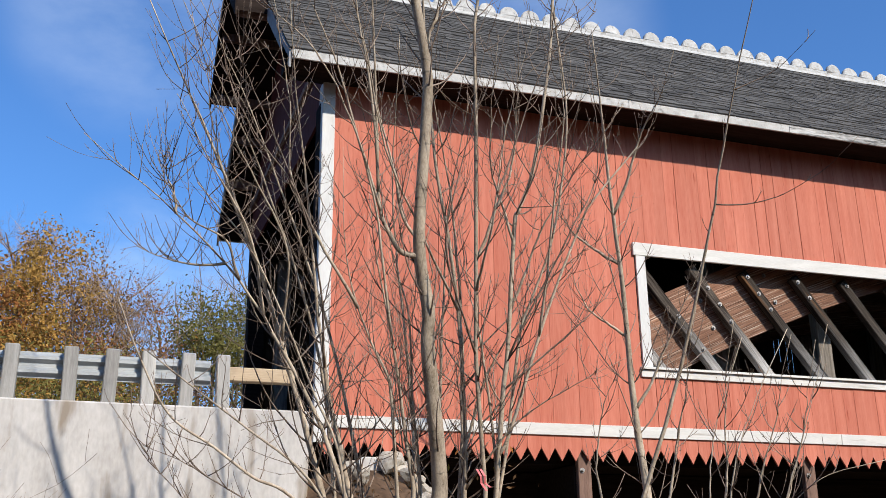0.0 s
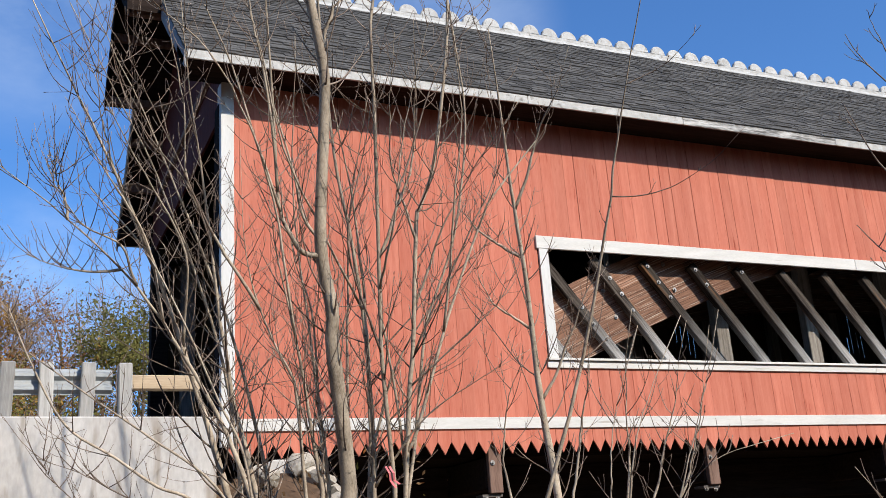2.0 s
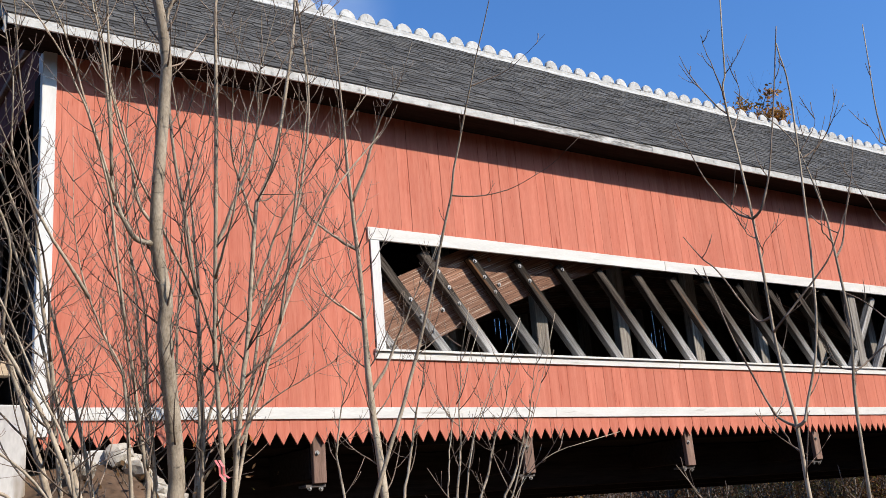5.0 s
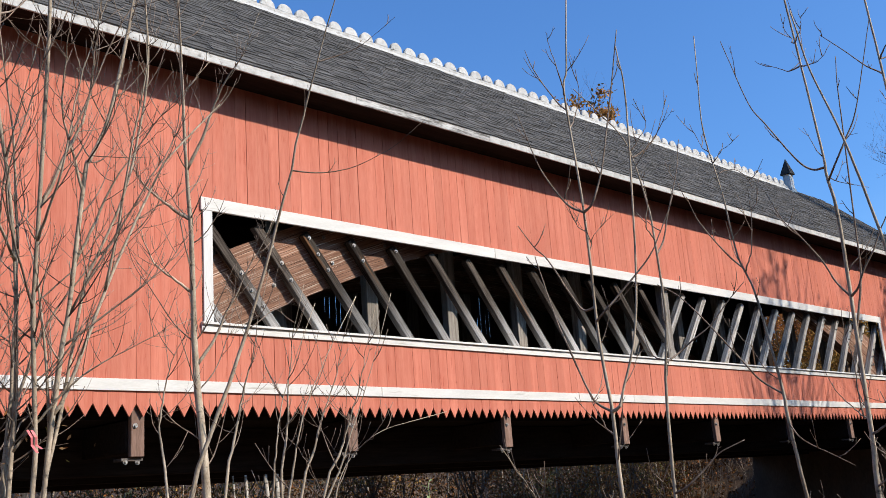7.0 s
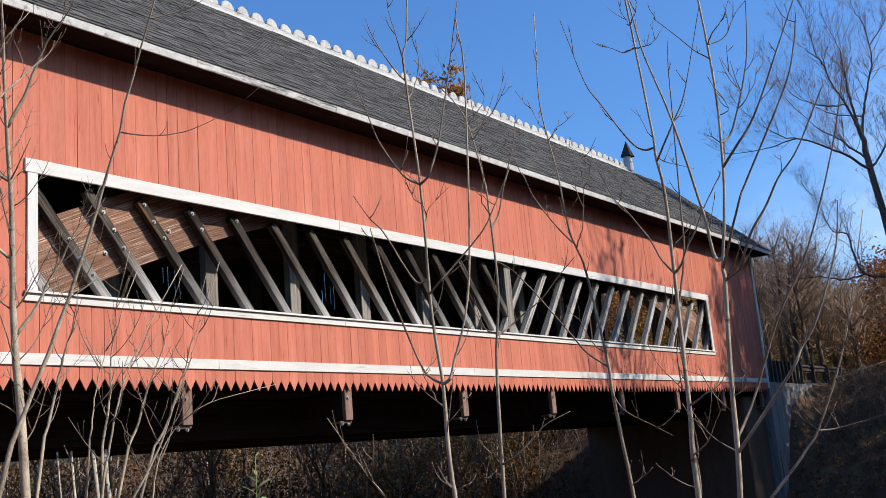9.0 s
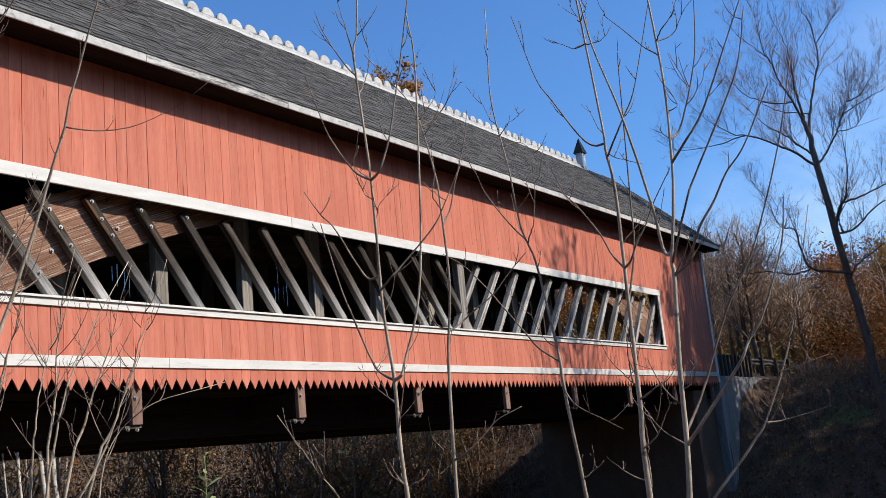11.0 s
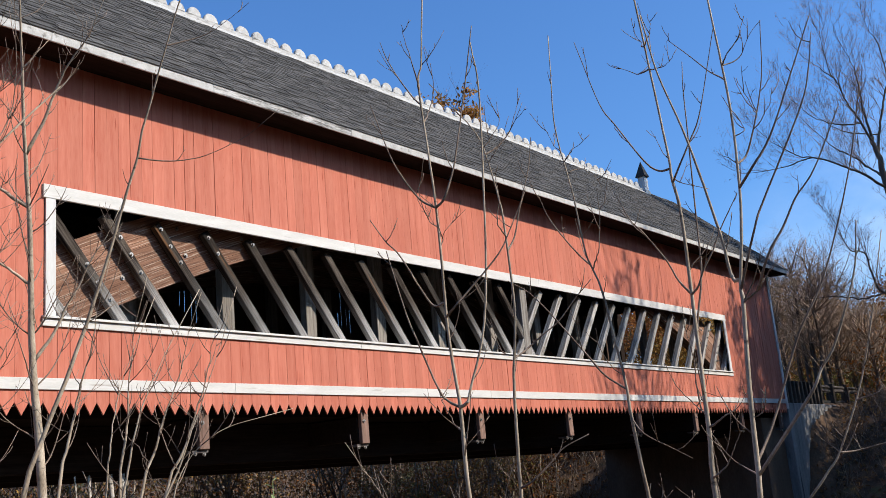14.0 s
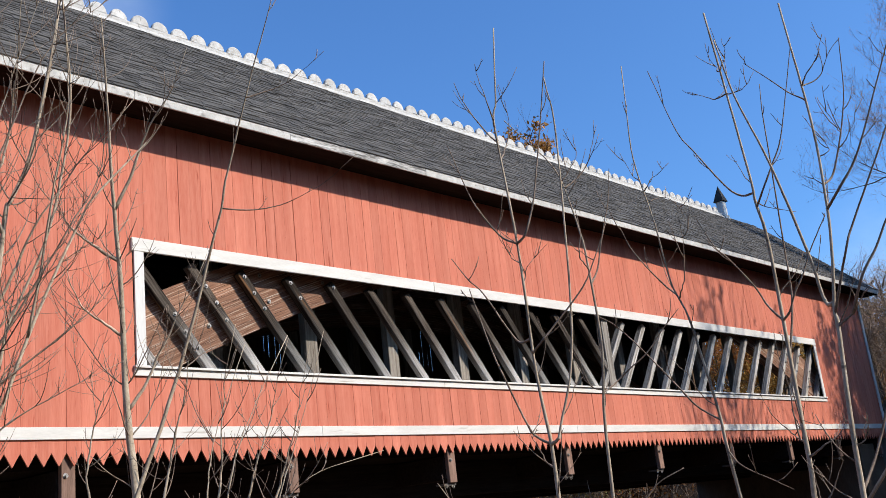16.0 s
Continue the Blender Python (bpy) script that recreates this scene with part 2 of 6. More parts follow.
WILLOW_BARK = material("dark_furrowed_bark", (0.065, 0.049, 0.038), (0.19, 0.148, 0.115), (4, 4, 1), 2.0, 0.9, 0.6, 14.0)
WILLOW_TWIG = material("dark_reddish_twig", (0.13, 0.084, 0.068), (0.31, 0.205, 0.165), (2, 2, 2), 2.0, 0.8, 0.0, 14.0, 0.15)
FINE_TWIG = material("fine_reddish_twig", (0.17, 0.116, 0.080), (0.36, 0.26, 0.185), (2, 2, 2), 2.0, 0.8, 0.0, 14.0, 0.15)


def leaf_material(name, dark, light):
    m = material(name, dark, light, (1, 1, 1), 0.8, 0.6, 0.0, 6.0, 0.30, island=True)
    n, l = m.node_tree.nodes, m.node_tree.links
    b, out = n["Principled BSDF"], n["Material Output"]
    b.inputs["Specular IOR Level"].default_value = 0.02
    tr = n.new("ShaderNodeBsdfTranslucent")
    mx = n.new("ShaderNodeMixShader")
    mx.inputs[0].default_value = 0.3
    l.new(b.inputs["Base Color"].links[0].from_socket, tr.inputs["Color"])
    l.new(b.outputs[0], mx.inputs[1])
    l.new(tr.outputs[0], mx.inputs[2])
    l.new(mx.outputs[0], out.inputs["Surface"])
    return m


GOLD = leaf_material("golden_leaf", (0.24, 0.125, 0.032), (0.46, 0.275, 0.075))
RUST = leaf_material("rusty_leaf", (0.17, 0.062, 0.020), (0.34, 0.14, 0.045))
OAK_LEAF = leaf_material("oak_leaf", (0.24, 0.11, 0.032), (0.42, 0.22, 0.07))
TAN_LEAF = leaf_material("dry_tan_leaf", (0.13, 0.072, 0.028), (0.25, 0.15, 0.062))
OLIVE = leaf_material("olive_leaf", (0.085, 0.085, 0.022), (0.22, 0.19, 0.06))
BROWN_LEAF = leaf_material("dry_brown_leaf", (0.10, 0.058, 0.028), (0.22, 0.135, 0.07))
LITTER = leaf_material("fallen_leaf", (0.034, 0.017, 0.008), (0.140, 0.066, 0.024))
BANK_LEAF = leaf_material("damp_fallen_leaf", (0.13, 0.073, 0.034), (0.32, 0.19, 0.09))
GREEN = leaf_material("green_leaf", (0.022, 0.030, 0.012), (0.06, 0.075, 0.03))


# ---- mesh helpers ----
class Geo:
    """Vertices and faces gathered for one mesh."""

    def __init__(self):
        self.v, self.f = [], []

    def add(self, v, f):
        k = len(self.v)
        self.v += [tuple(p) for p in v]
        self.f += [tuple(i + k for i in q) for q in f]
        return self

    def box(self, x0, x1, y0, y1, z0, z1):
        return self.add([(x, y, z) for z in (z0, z1) for y in (y0, y1) for x in (x0, x1)],
                        [(0, 2, 3, 1), (4, 5, 7, 6), (0, 1, 5, 4), (2, 6, 7, 3), (0, 4, 6, 2), (1, 3, 7, 5)])

    def prism(self, outline, y0, y1):
        """An outline in x and z, drawn out from y0 to y1."""
        n = len(outline)
        v = [(x, y0, z) for x, z in outline] + [(x, y1, z) for x, z in outline]
        return self.add(v, [tuple(range(n)), tuple(range(2 * n - 1, n - 1, -1))] + [(i, i + n, (i + 1) % n + n, (i + 1) % n) for i in range(n)])

    def prism_x(self, outline, x0, x1):
        """An outline in y and z, drawn out from x0 to x1."""
        n = len(outline)
        v = [(x0, y, z) for y, z in outline] + [(x1, y, z) for y, z in outline]
        return self.add(v, [tuple(range(n - 1, -1, -1)), tuple(range(n, 2 * n))] + [(i, (i + 1) % n, (i + 1) % n + n, i + n) for i in range(n)])

    def tube(self, pts, radii, sides=6):
        v, f = [], []
        up = Vector((0.31, 0.17, 0.93))
        for i, p in enumerate(pts):
            d = (Vector(pts[min(i + 1, len(pts) - 1)]) - Vector(pts[max(i - 1, 0)])).normalized()
            a = d.cross(up)
            if a.length < 1e-3:
                a = d.cross(Vector((1, 0, 0)))
            a.normalize()
            c = d.cross(a)
            for k in range(sides):
                w = 2 * math.pi * k / sides
                v.append(Vector(p) + radii[i] * (math.cos(w) * a + math.sin(w) * c))
        for i in range(len(pts) - 1):
            for k in range(sides):
                f.append((i * sides + k, i * sides + (k + 1) % sides, (i + 1) * sides + (k + 1) % sides, (i + 1) * sides + k))
        f.append(tuple(range(sides - 1, -1, -1)))
        f.append(tuple((len(pts) - 1) * sides + k for k in range(sides)))
        return self.add(v, f)

    def leaf(self, p, size, rng):
        a = Vector((rng.gauss(0, 1), rng.gauss(0, 1), rng.gauss(0, 1))).normalized() * size
        b = Vector((rng.gauss(0, 1), rng.gauss(0, 1), rng.gauss(0, 1))).normalized().cross(a).normalized() * size * 0.42
        p = Vector(p)
        return self.add([p - a, p + b - 0.1 * a, p + a, p - b - 0.1 * a], [(0, 1, 2, 3)])

    def mesh(self, name, mat, smooth=False):
        me = bpy.data.meshes.new(name)
        me.from_pydata(self.v, [], self.f)
        me.materials.append(mat)
        if smooth:
            me.polygons.foreach_set("use_smooth", [True] * len(me.polygons))
        me.update()
        return me


def bevelled(geo, mat, name, width=0.008):
    bm = bmesh.new()
    me = geo.mesh(name, mat)
    bm.from_mesh(me)
    bmesh.ops.bevel(bm, geom=bm.edges[:], offset=width, segments=1, affect="EDGES", clamp_overlap=True)
    bm.to_mesh(me)
    bm.free()
    return me


def part(name, data, parent, label="", m=None):
    ob = new(name, data)
    ob.parent = parent
    if m is not None:
        ob.matrix_basis = m
    return tagged(ob, label)


def thing(name, label, category, group="", kind="", at=(0, 0, 0)):
    ob = new(name)
    ob.location = at
    return tagged(ob, label, category, group, kind)


def structure(name, data, label, category):
    return tagged(new(name, data), label, category, "", "structure")


# ---- ground: left bank, creek, right bank, road embankments ----
LENGTH, WIDTH, RIDGE_Y, RIDGE_Z, PITCH = 33.4, 6.6, 3.3, 8.50, 0.90


def smooth(a, b, x):
    u = min(1.0, max(0.0, (x - a) / (b - a)))
    return u * u * (3 - 2 * u)


def ground_height(x, y):
    creek = -5.2 + 0.4 * math.sin(0.21 * x) * math.cos(0.17 * y)
    left = -3.25 + 0.9 * smooth(-9, -0.5, y) + 3.3 * smooth(2.0, 9.0, y) * smooth(4, -3, x)
    right = -5.2 + 5.15 * smooth(30.4, 39.8, x + 0.15 * min(0.0, y))
    z = left + (creek - left) * smooth(0.5, 7.0, x)
    z = z if x < 20 else max(creek, right)
    z += 2.05 * math.exp(-((x - 0.7) / 1.5) ** 2 - ((y + 0.3) / 1.5) ** 2)
    road = smooth(-0.6, 0.4, y) * (1 - smooth(6.3, 9.5, y))
    far_left = smooth(-0.9, -0.1, -x)
    z = z + (0.28 - z) * road * far_left * smooth(0.05, 0.4, y)
    z = z + (0.28 - z) * road * smooth(34.0, 36.0, x)
    wood = smooth(9, 26, y) * 4.5
    z += wood * (0.5 + 0.5 * smooth(-10, 10, x))
    bumps = 0.10 * noise.noise(Vector((0.9 * x, 0.9 * y, 0.0))) + 0.25 * noise.noise(Vector((0.22 * x, 0.22 * y, 3.0)))
    return z + bumps * (1 - 0.9 * road)


def spaced(lo, hi, inner_lo, inner_hi, step, grow):
    out = list(np.arange(inner_lo, inner_hi + 1e-6, step))
    s, x = step, inner_hi
    while x < hi:
        s *= grow
        x += s
        out.append(x)
    s, x = step, inner_lo
    while x > lo:
        s *= grow
        x -= s
        out.insert(0, x)
    return out


gx, gy = spaced(-1500, 1500, -14, 48, 0.6, 1.35), spaced(-1500, 1500, -16, 30, 0.6, 1.35)
g = Geo()
g.v = [(x, y, ground_height(x, y)) for y in gy for x in gx]
W = len(gx)
g.f = [(j * W + i, j * W + i + 1, (j + 1) * W + i + 1, (j + 1) * W + i) for j in range(len(gy) - 1) for i in range(W - 1)]
structure("ground", g.mesh("ground", SOIL, True), "brown creek banks strewn with fallen leaves", "ground")
g = Geo().box(-140, -0.02, 0.55, 6.1, 0.1, 0.40).box(33.55, 170, 0.55, 6.1, 0.1, 0.40)
structure("road", g.mesh("road", ASPHALT), "grey asphalt road running through the bridge", "road")

# ---- concrete abutments and wing walls ----
g = Geo().prism([(-9.0, -2.6), (-0.04, -2.6), (-0.04, 0.36), (-9.0, 0.42)], 0.0, 0.42)
structure("wing_wall_west", bevelled(g, CONCRETE, "wing_wall", 0.02), "pale stained concrete wing wall below the guardrail", "retaining wall")
g = Geo().box(-0.9, 0.9, 0.45, 6.2, -5.5, -0.62)
structure("abutment_west", bevelled(g, CONCRETE, "abutment", 0.02), "pale concrete bridge abutment on the near bank", "abutment")
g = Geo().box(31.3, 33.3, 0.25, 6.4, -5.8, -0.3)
structure("abutment_east", bevelled(g, SHADED_CONCRETE, "abutment", 0.02), "concrete bridge abutment across the creek, coloured dark for shade", "abutment")
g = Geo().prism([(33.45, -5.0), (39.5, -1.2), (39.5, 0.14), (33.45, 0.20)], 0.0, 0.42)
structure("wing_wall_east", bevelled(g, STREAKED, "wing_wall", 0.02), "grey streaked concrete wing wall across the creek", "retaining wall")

g = Geo().prism([(0.43, -0.35), (0.55, -0.21), (1.02, -0.21), (2.30, -1.6), (1.80, -1.6)], -0.32, 0.40)
structure("bearing_block", bevelled(g, CONCRETE, "bearing_block", 0.02), "pale leaning concrete bearing block under the bridge corner", "abutment")

# ---- the covered bridge ----
bridge = thing("covered_bridge", "long red covered timber bridge with white trim and charcoal shingle roof", "covered bridge")
WX0, WX1, WZ0, WZ1 = 4.72, 28.56, 1.10, 2.92      # window opening
BOARD = 0.2
TOP = 4.86


def board_mesh(name, z0, z1, tooth, width):
    h = width / 2
    if tooth:
        out = [(-h, z0 + 0.17), (0.0, z0), (h, z0 + 0.17), (h, z1), (-h, z1)]
    else:
        out = [(-h, z0), (h, z0), (h, z1), (-h, z1)]
    return Geo().prism(out, -0.025, 0.0).mesh(name, RED)


wall = part("side_wall", Geo().prism([(0.0, 0.02), (LENGTH, 0.02), (LENGTH, 1.08), (0.0, 1.08)], 0.012, 0.04).prism([(0.0, 2.94), (LENGTH, 2.94), (LENGTH, TOP), (0.0, TOP)], 0.012, 0.04)
            .box(0.0, 4.68, 0.012, 0.04, 1.08, 2.94).box(28.60, LENGTH, 0.012, 0.04, 1.08, 2.94).mesh("side_wall", DARK_WOOD), bridge, "vertical red boards with a saw-toothed lower edge")
rng = random.Random(3)
kinds = {}
for k, wd in enumerate((0.1945, 0.1900, 0.1985, 0.1965)):
    kinds["full", k] = board_mesh("board", -0.17, TOP, True, wd)
    kinds["low", k] = board_mesh("board", -0.17, 1.08, True, wd)
    kinds["high", k] = board_mesh("board", 2.94, TOP, False, wd)
for i in range(int(LENGTH / BOARD)):
    x = (i + 0.5) * BOARD + 0.05
    for kind in (("full",) if x < WX0 - 0.02 or x > WX1 + 0.02 else ("low", "high")):
        part("board", kinds[kind, rng.choice((0, 0, 1, 2, 2, 3))], wall, "", pose(x + rng.uniform(-0.002, 0.002), -rng.uniform(0.0, 0.005), 0, 0, 0, rng.uniform(-0.25, 0.25)))

# far wall, its boards shrunk a little apart
g = Geo()
rng = random.Random(8)
slits = {}
for first in (6.55, 12.05, 17.42, 23.0, 28.4):
    for step in (0.0, 0.14, 0.34, 0.48):
        z0 = rng.uniform(2.65, 3.3)
        slits[round((first + step) / 0.08)] = (first + step, z0, z0 + rng.uniform(0.5, 1.1))
joints = sorted([q for q, _, _ in slits.values()] + [0.2 * i for i in range(169) if all(abs(0.2 * i - q) > 0.05 for q, _, _ in slits.values())])
open_at = {q: (z0, z1) for q, z0, z1 in slits.values()}
for a, b in zip(joints, joints[1:]):
    b -= rng.choice((0.001, 0.001, 0.002))
    if a in open_at:
        z0, z1 = open_at[a]
        wide = rng.uniform(0.010, 0.019)
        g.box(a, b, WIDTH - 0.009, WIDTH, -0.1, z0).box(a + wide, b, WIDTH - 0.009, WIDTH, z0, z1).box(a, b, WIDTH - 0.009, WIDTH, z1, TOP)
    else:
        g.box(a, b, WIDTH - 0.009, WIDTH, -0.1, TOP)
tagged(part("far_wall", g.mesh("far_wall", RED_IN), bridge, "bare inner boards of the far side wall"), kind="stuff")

# trim boards
for x0, x1 in ((0.17, 7.9), (7.9, 14.9), (14.9, 22.4), (22.4, 28.6), (28.6, LENGTH)):
    part("trim_board", bevelled(Geo().box(x0 + 0.002, x1 - 0.002, -0.055, -0.028, 0.165, 0.32), WHITE, "trim_board", 0.004), bridge, "white horizontal trim board")
for x0, x1 in ((0.0, 0.17), (LENGTH - 0.17, LENGTH + 0.02)):
    part("corner_board", bevelled(Geo().box(x0, x1, -0.06, -0.028, -0.02, TOP), WHITE_UP, "corner_board", 0.004), bridge, "white corner board")
    part("corner_return", bevelled(Geo().box(x0 - 0.004 if x0 < 1 else x1, x0 if x0 < 1 else x1 + 0.004, -0.06, 0.16, -0.02, TOP), WHITE_UP, "corner_return", 0.001), bridge)
frame_part = part("window_frame", Geo().box(4.66, 4.81, -0.062, -0.028, 1.14, 2.80).mesh("window_frame", WHITE_UP), bridge, "white frame round the long window opening")
part("jamb", Geo().box(28.47, 28.62, -0.062, -0.028, 1.14, 2.80).mesh("jamb", WHITE_UP), frame_part)
for x0, x1 in ((4.62, 10.9), (10.9, 17.3), (17.3, 23.2), (23.2, 28.66)):
    part("header", bevelled(Geo().box(x0 + 0.002, x1 - 0.002, -0.07, -0.028, 2.80, 2.995), WHITE, "header", 0.005), frame_part)
    part("apron", bevelled(Geo().box(x0 + 0.002, x1 - 0.002, -0.06, -0.028, 1.015, 1.12), WHITE, "apron", 0.004), frame_part)
    part("sill", bevelled(Geo().prism_x([(-0.095, 1.120), (0.16, 1.150), (0.16, 1.185), (-0.095, 1.155)], x0 + 0.002, x1 - 0.002), WHITE, "sill", 0.004), frame_part, "weathered sloping white sill")

# truss braces, mirrored about mid-span
LEAN = math.degrees(math.atan(0.78))
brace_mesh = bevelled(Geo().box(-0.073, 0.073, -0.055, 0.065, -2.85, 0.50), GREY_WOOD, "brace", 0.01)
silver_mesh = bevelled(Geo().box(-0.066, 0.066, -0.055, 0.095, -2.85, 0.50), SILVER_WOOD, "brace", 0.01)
bolt_geo = Geo()
bolt_geo.tube([(0, 0, 0), (0, -0.012, 0)], [0.034, 0.034], 10).tube([(0, -0.012, 0), (0, -0.035, 0)], [0.017, 0.017], 6)
bolt_mesh = bolt_geo.mesh("bolt", BOLT)


def arch_low(x):
    return 3.87 - 0.0209 * (x - 16.75) ** 2


rng = random.Random(5)
for i in range(-3, 12):
    for side in (1, -1):
        xc = 5.66 + 0.92 * i + 0.78 * (2.75 - 2.35)
        xm = xc if side == 1 else LENGTH - xc
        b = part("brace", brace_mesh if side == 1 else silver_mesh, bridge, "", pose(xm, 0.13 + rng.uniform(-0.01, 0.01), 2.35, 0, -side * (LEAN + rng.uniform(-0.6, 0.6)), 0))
        for u in (0.0, 0.15, 0.30, 0.45, 0.60, 0.75, 0.90):
            s = -0.40 + u * 2.0
            z = 2.35 - s * math.cos(radians(LEAN))
            x = xc + s * math.sin(radians(LEAN))
            if arch_low(x) + 0.1 < z < arch_low(x) + 1.1:
                part("bolt", bolt_mesh, b, "", pose(0.02 * rng.uniform(-1, 1), -0.055, -s))
# posts of the truss, chords
post_mesh = bevelled(Geo().box(-0.13, 0.13, -0.07, 0.10, -2.3, 2.2), POST_BROWN, "truss_post", 0.01)
for i in range(-8, 9):
    part("truss_post", post_mesh, bridge, "", pose(16.75 + i * 2.01, 1.05, 2.5))
    part("truss_post", post_mesh, bridge, "", pose(16.75 + i * 2.01, WIDTH - 0.25, 2.5))
part("truss_post", post_mesh, bridge, "", pose(16.75, 0.13, 2.5))
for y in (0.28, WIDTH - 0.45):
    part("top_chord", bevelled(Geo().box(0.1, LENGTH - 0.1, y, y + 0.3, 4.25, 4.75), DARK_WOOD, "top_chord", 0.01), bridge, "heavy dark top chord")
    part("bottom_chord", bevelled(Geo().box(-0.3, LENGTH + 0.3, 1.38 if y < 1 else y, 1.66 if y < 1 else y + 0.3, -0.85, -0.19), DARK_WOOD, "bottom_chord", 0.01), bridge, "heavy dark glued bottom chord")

# laminated arches
def arch_band(off0, off1, y0, y1):
    g = Geo()
    ring = []
    for k in range(61):
        x = 3.1 + (LENGTH - 6.2) * k / 60
        slope = -0.0418 * (x - 16.75)
        nrm = Vector((-slope, 1.0)).normalized()
        ring.append([(x + nrm.x * o, arch_low(x) + nrm.y * o) for o in (off0, off1)])
    v = []
    for (a, b) in ring:
        v += [(a[0], y0, a[1]), (b[0], y0, b[1]), (b[0], y1, b[1]), (a[0], y1, a[1])]
    f = [(4 * k + q, 4 * k + 4 + q, 4 * k + 4 + (q + 1) % 4, 4 * k + (q + 1) % 4) for k in range(60) for q in range(4)]
    g.add(v, f + [(0, 1, 2, 3), (243, 242, 241, 240)])
    return g


def along_arch(me, y):
    """Grain coordinates: the run along the arch and the place across it."""
    uv = me.uv_layers.new(name="grain")
    for loop in me.loops:
        p = me.vertices[loop.vertex_index].co
        uv.data[loop.index].uv = (p.x * 1.1, p.z - arch_low(p.x) + 0.3 * p.y)
    return me


for y in (0.225, WIDTH - 0.60):
    arch = part("arch", arch_band(0.02, 1.10, y + 0.02, y + 0.28).mesh("arch_core", DARK_WOOD), bridge, "weathered brown laminated timber arch")
    for k in range(8):
        part("lamination", along_arch(arch_band(k * 0.14 + 0.002, k * 0.14 + 0.137, y - 0.006 * (k % 2), y + 0.30).mesh("lamination", ARCH_WOOD), y), arch)
    if y < 1:
        for x in np.arange(3.9, 30.0, 1.15):
            for o in (0.36, 0.80):
                slope = -0.0418 * (x - 16.75)
                nrm = Vector((-slope, 1.0)).normalized()
                part("bolt", bolt_mesh, arch, "", pose(x + nrm.x * o, y - 0.006, arch_low(x) + nrm.y * o))

# floor beams with their end blocks, deck
for i in range(9):
    x = 3.70 + 3.63 * i
    if x > 33:
        break
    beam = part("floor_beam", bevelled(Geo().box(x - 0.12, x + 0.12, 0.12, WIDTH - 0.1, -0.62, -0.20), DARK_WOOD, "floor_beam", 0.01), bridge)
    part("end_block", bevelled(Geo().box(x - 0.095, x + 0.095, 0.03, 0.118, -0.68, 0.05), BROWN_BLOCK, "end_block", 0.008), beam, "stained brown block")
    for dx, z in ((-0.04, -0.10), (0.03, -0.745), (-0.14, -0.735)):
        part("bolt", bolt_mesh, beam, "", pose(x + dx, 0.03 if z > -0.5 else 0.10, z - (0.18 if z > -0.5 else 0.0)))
    part("hanger_plate", Geo().box(x - 0.2, x + 0.1, 0.08, 0.3, -0.725, -0.69).mesh("hanger_plate", DARK_STEEL), beam, "steel hanger plate")
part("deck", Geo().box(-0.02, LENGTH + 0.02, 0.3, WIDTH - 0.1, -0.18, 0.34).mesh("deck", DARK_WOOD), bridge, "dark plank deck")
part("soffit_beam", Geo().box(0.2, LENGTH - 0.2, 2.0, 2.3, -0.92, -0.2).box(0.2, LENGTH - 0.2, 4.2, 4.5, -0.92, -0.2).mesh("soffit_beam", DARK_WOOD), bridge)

# ---- roof ----
EX0, EX1 = -0.55, 33.92


def roof_z(y):
    return RIDGE_Z - PITCH * abs(y - RIDGE_Y)


Y0, Y1 = -0.60, 7.20
slab = [(Y0, roof_z(Y0)), (RIDGE_Y, RIDGE_Z), (Y1, roof_z(Y1)), (Y1, roof_z(Y1) - 0.14), (RIDGE_Y, RIDGE_Z - 0.16), (Y0, roof_z(Y0) - 0.14)]
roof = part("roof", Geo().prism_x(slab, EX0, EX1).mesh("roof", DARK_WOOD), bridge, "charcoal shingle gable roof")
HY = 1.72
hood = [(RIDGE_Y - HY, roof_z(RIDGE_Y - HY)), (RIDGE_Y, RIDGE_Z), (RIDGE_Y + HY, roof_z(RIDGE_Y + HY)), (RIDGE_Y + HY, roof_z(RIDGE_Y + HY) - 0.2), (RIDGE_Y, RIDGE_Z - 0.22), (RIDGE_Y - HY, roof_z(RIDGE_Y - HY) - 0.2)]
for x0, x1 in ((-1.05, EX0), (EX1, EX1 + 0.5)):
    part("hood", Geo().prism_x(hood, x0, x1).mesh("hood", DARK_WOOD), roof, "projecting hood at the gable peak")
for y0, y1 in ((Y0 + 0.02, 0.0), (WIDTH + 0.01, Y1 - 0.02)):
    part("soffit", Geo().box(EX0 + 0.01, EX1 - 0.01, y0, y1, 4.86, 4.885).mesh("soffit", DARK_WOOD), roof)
for x0, x1 in ((EX0, 4.4), (4.4, 7.2), (7.2, 10.4), (10.4, 16.6), (16.6, 22.6), (22.6, 28.4), (28.4, EX1)):
    part("fascia", bevelled(Geo().box(x0 + 0.003, x1 - 0.003, Y0 - 0.03, Y0 - 0.001, 4.845, 4.995), PEELED if x0 == 7.2 else OLD_WHITE, "fascia", 0.004), roof, "grey peeled fascia board" if x0 == 7.2 else "weathered white fascia board")
    part("far_fascia", Geo().box(x0 + 0.003, x1 - 0.003, Y1 + 0.001, Y1 + 0.03, 4.83, 4.995).mesh("far_fascia", WHITE), roof)
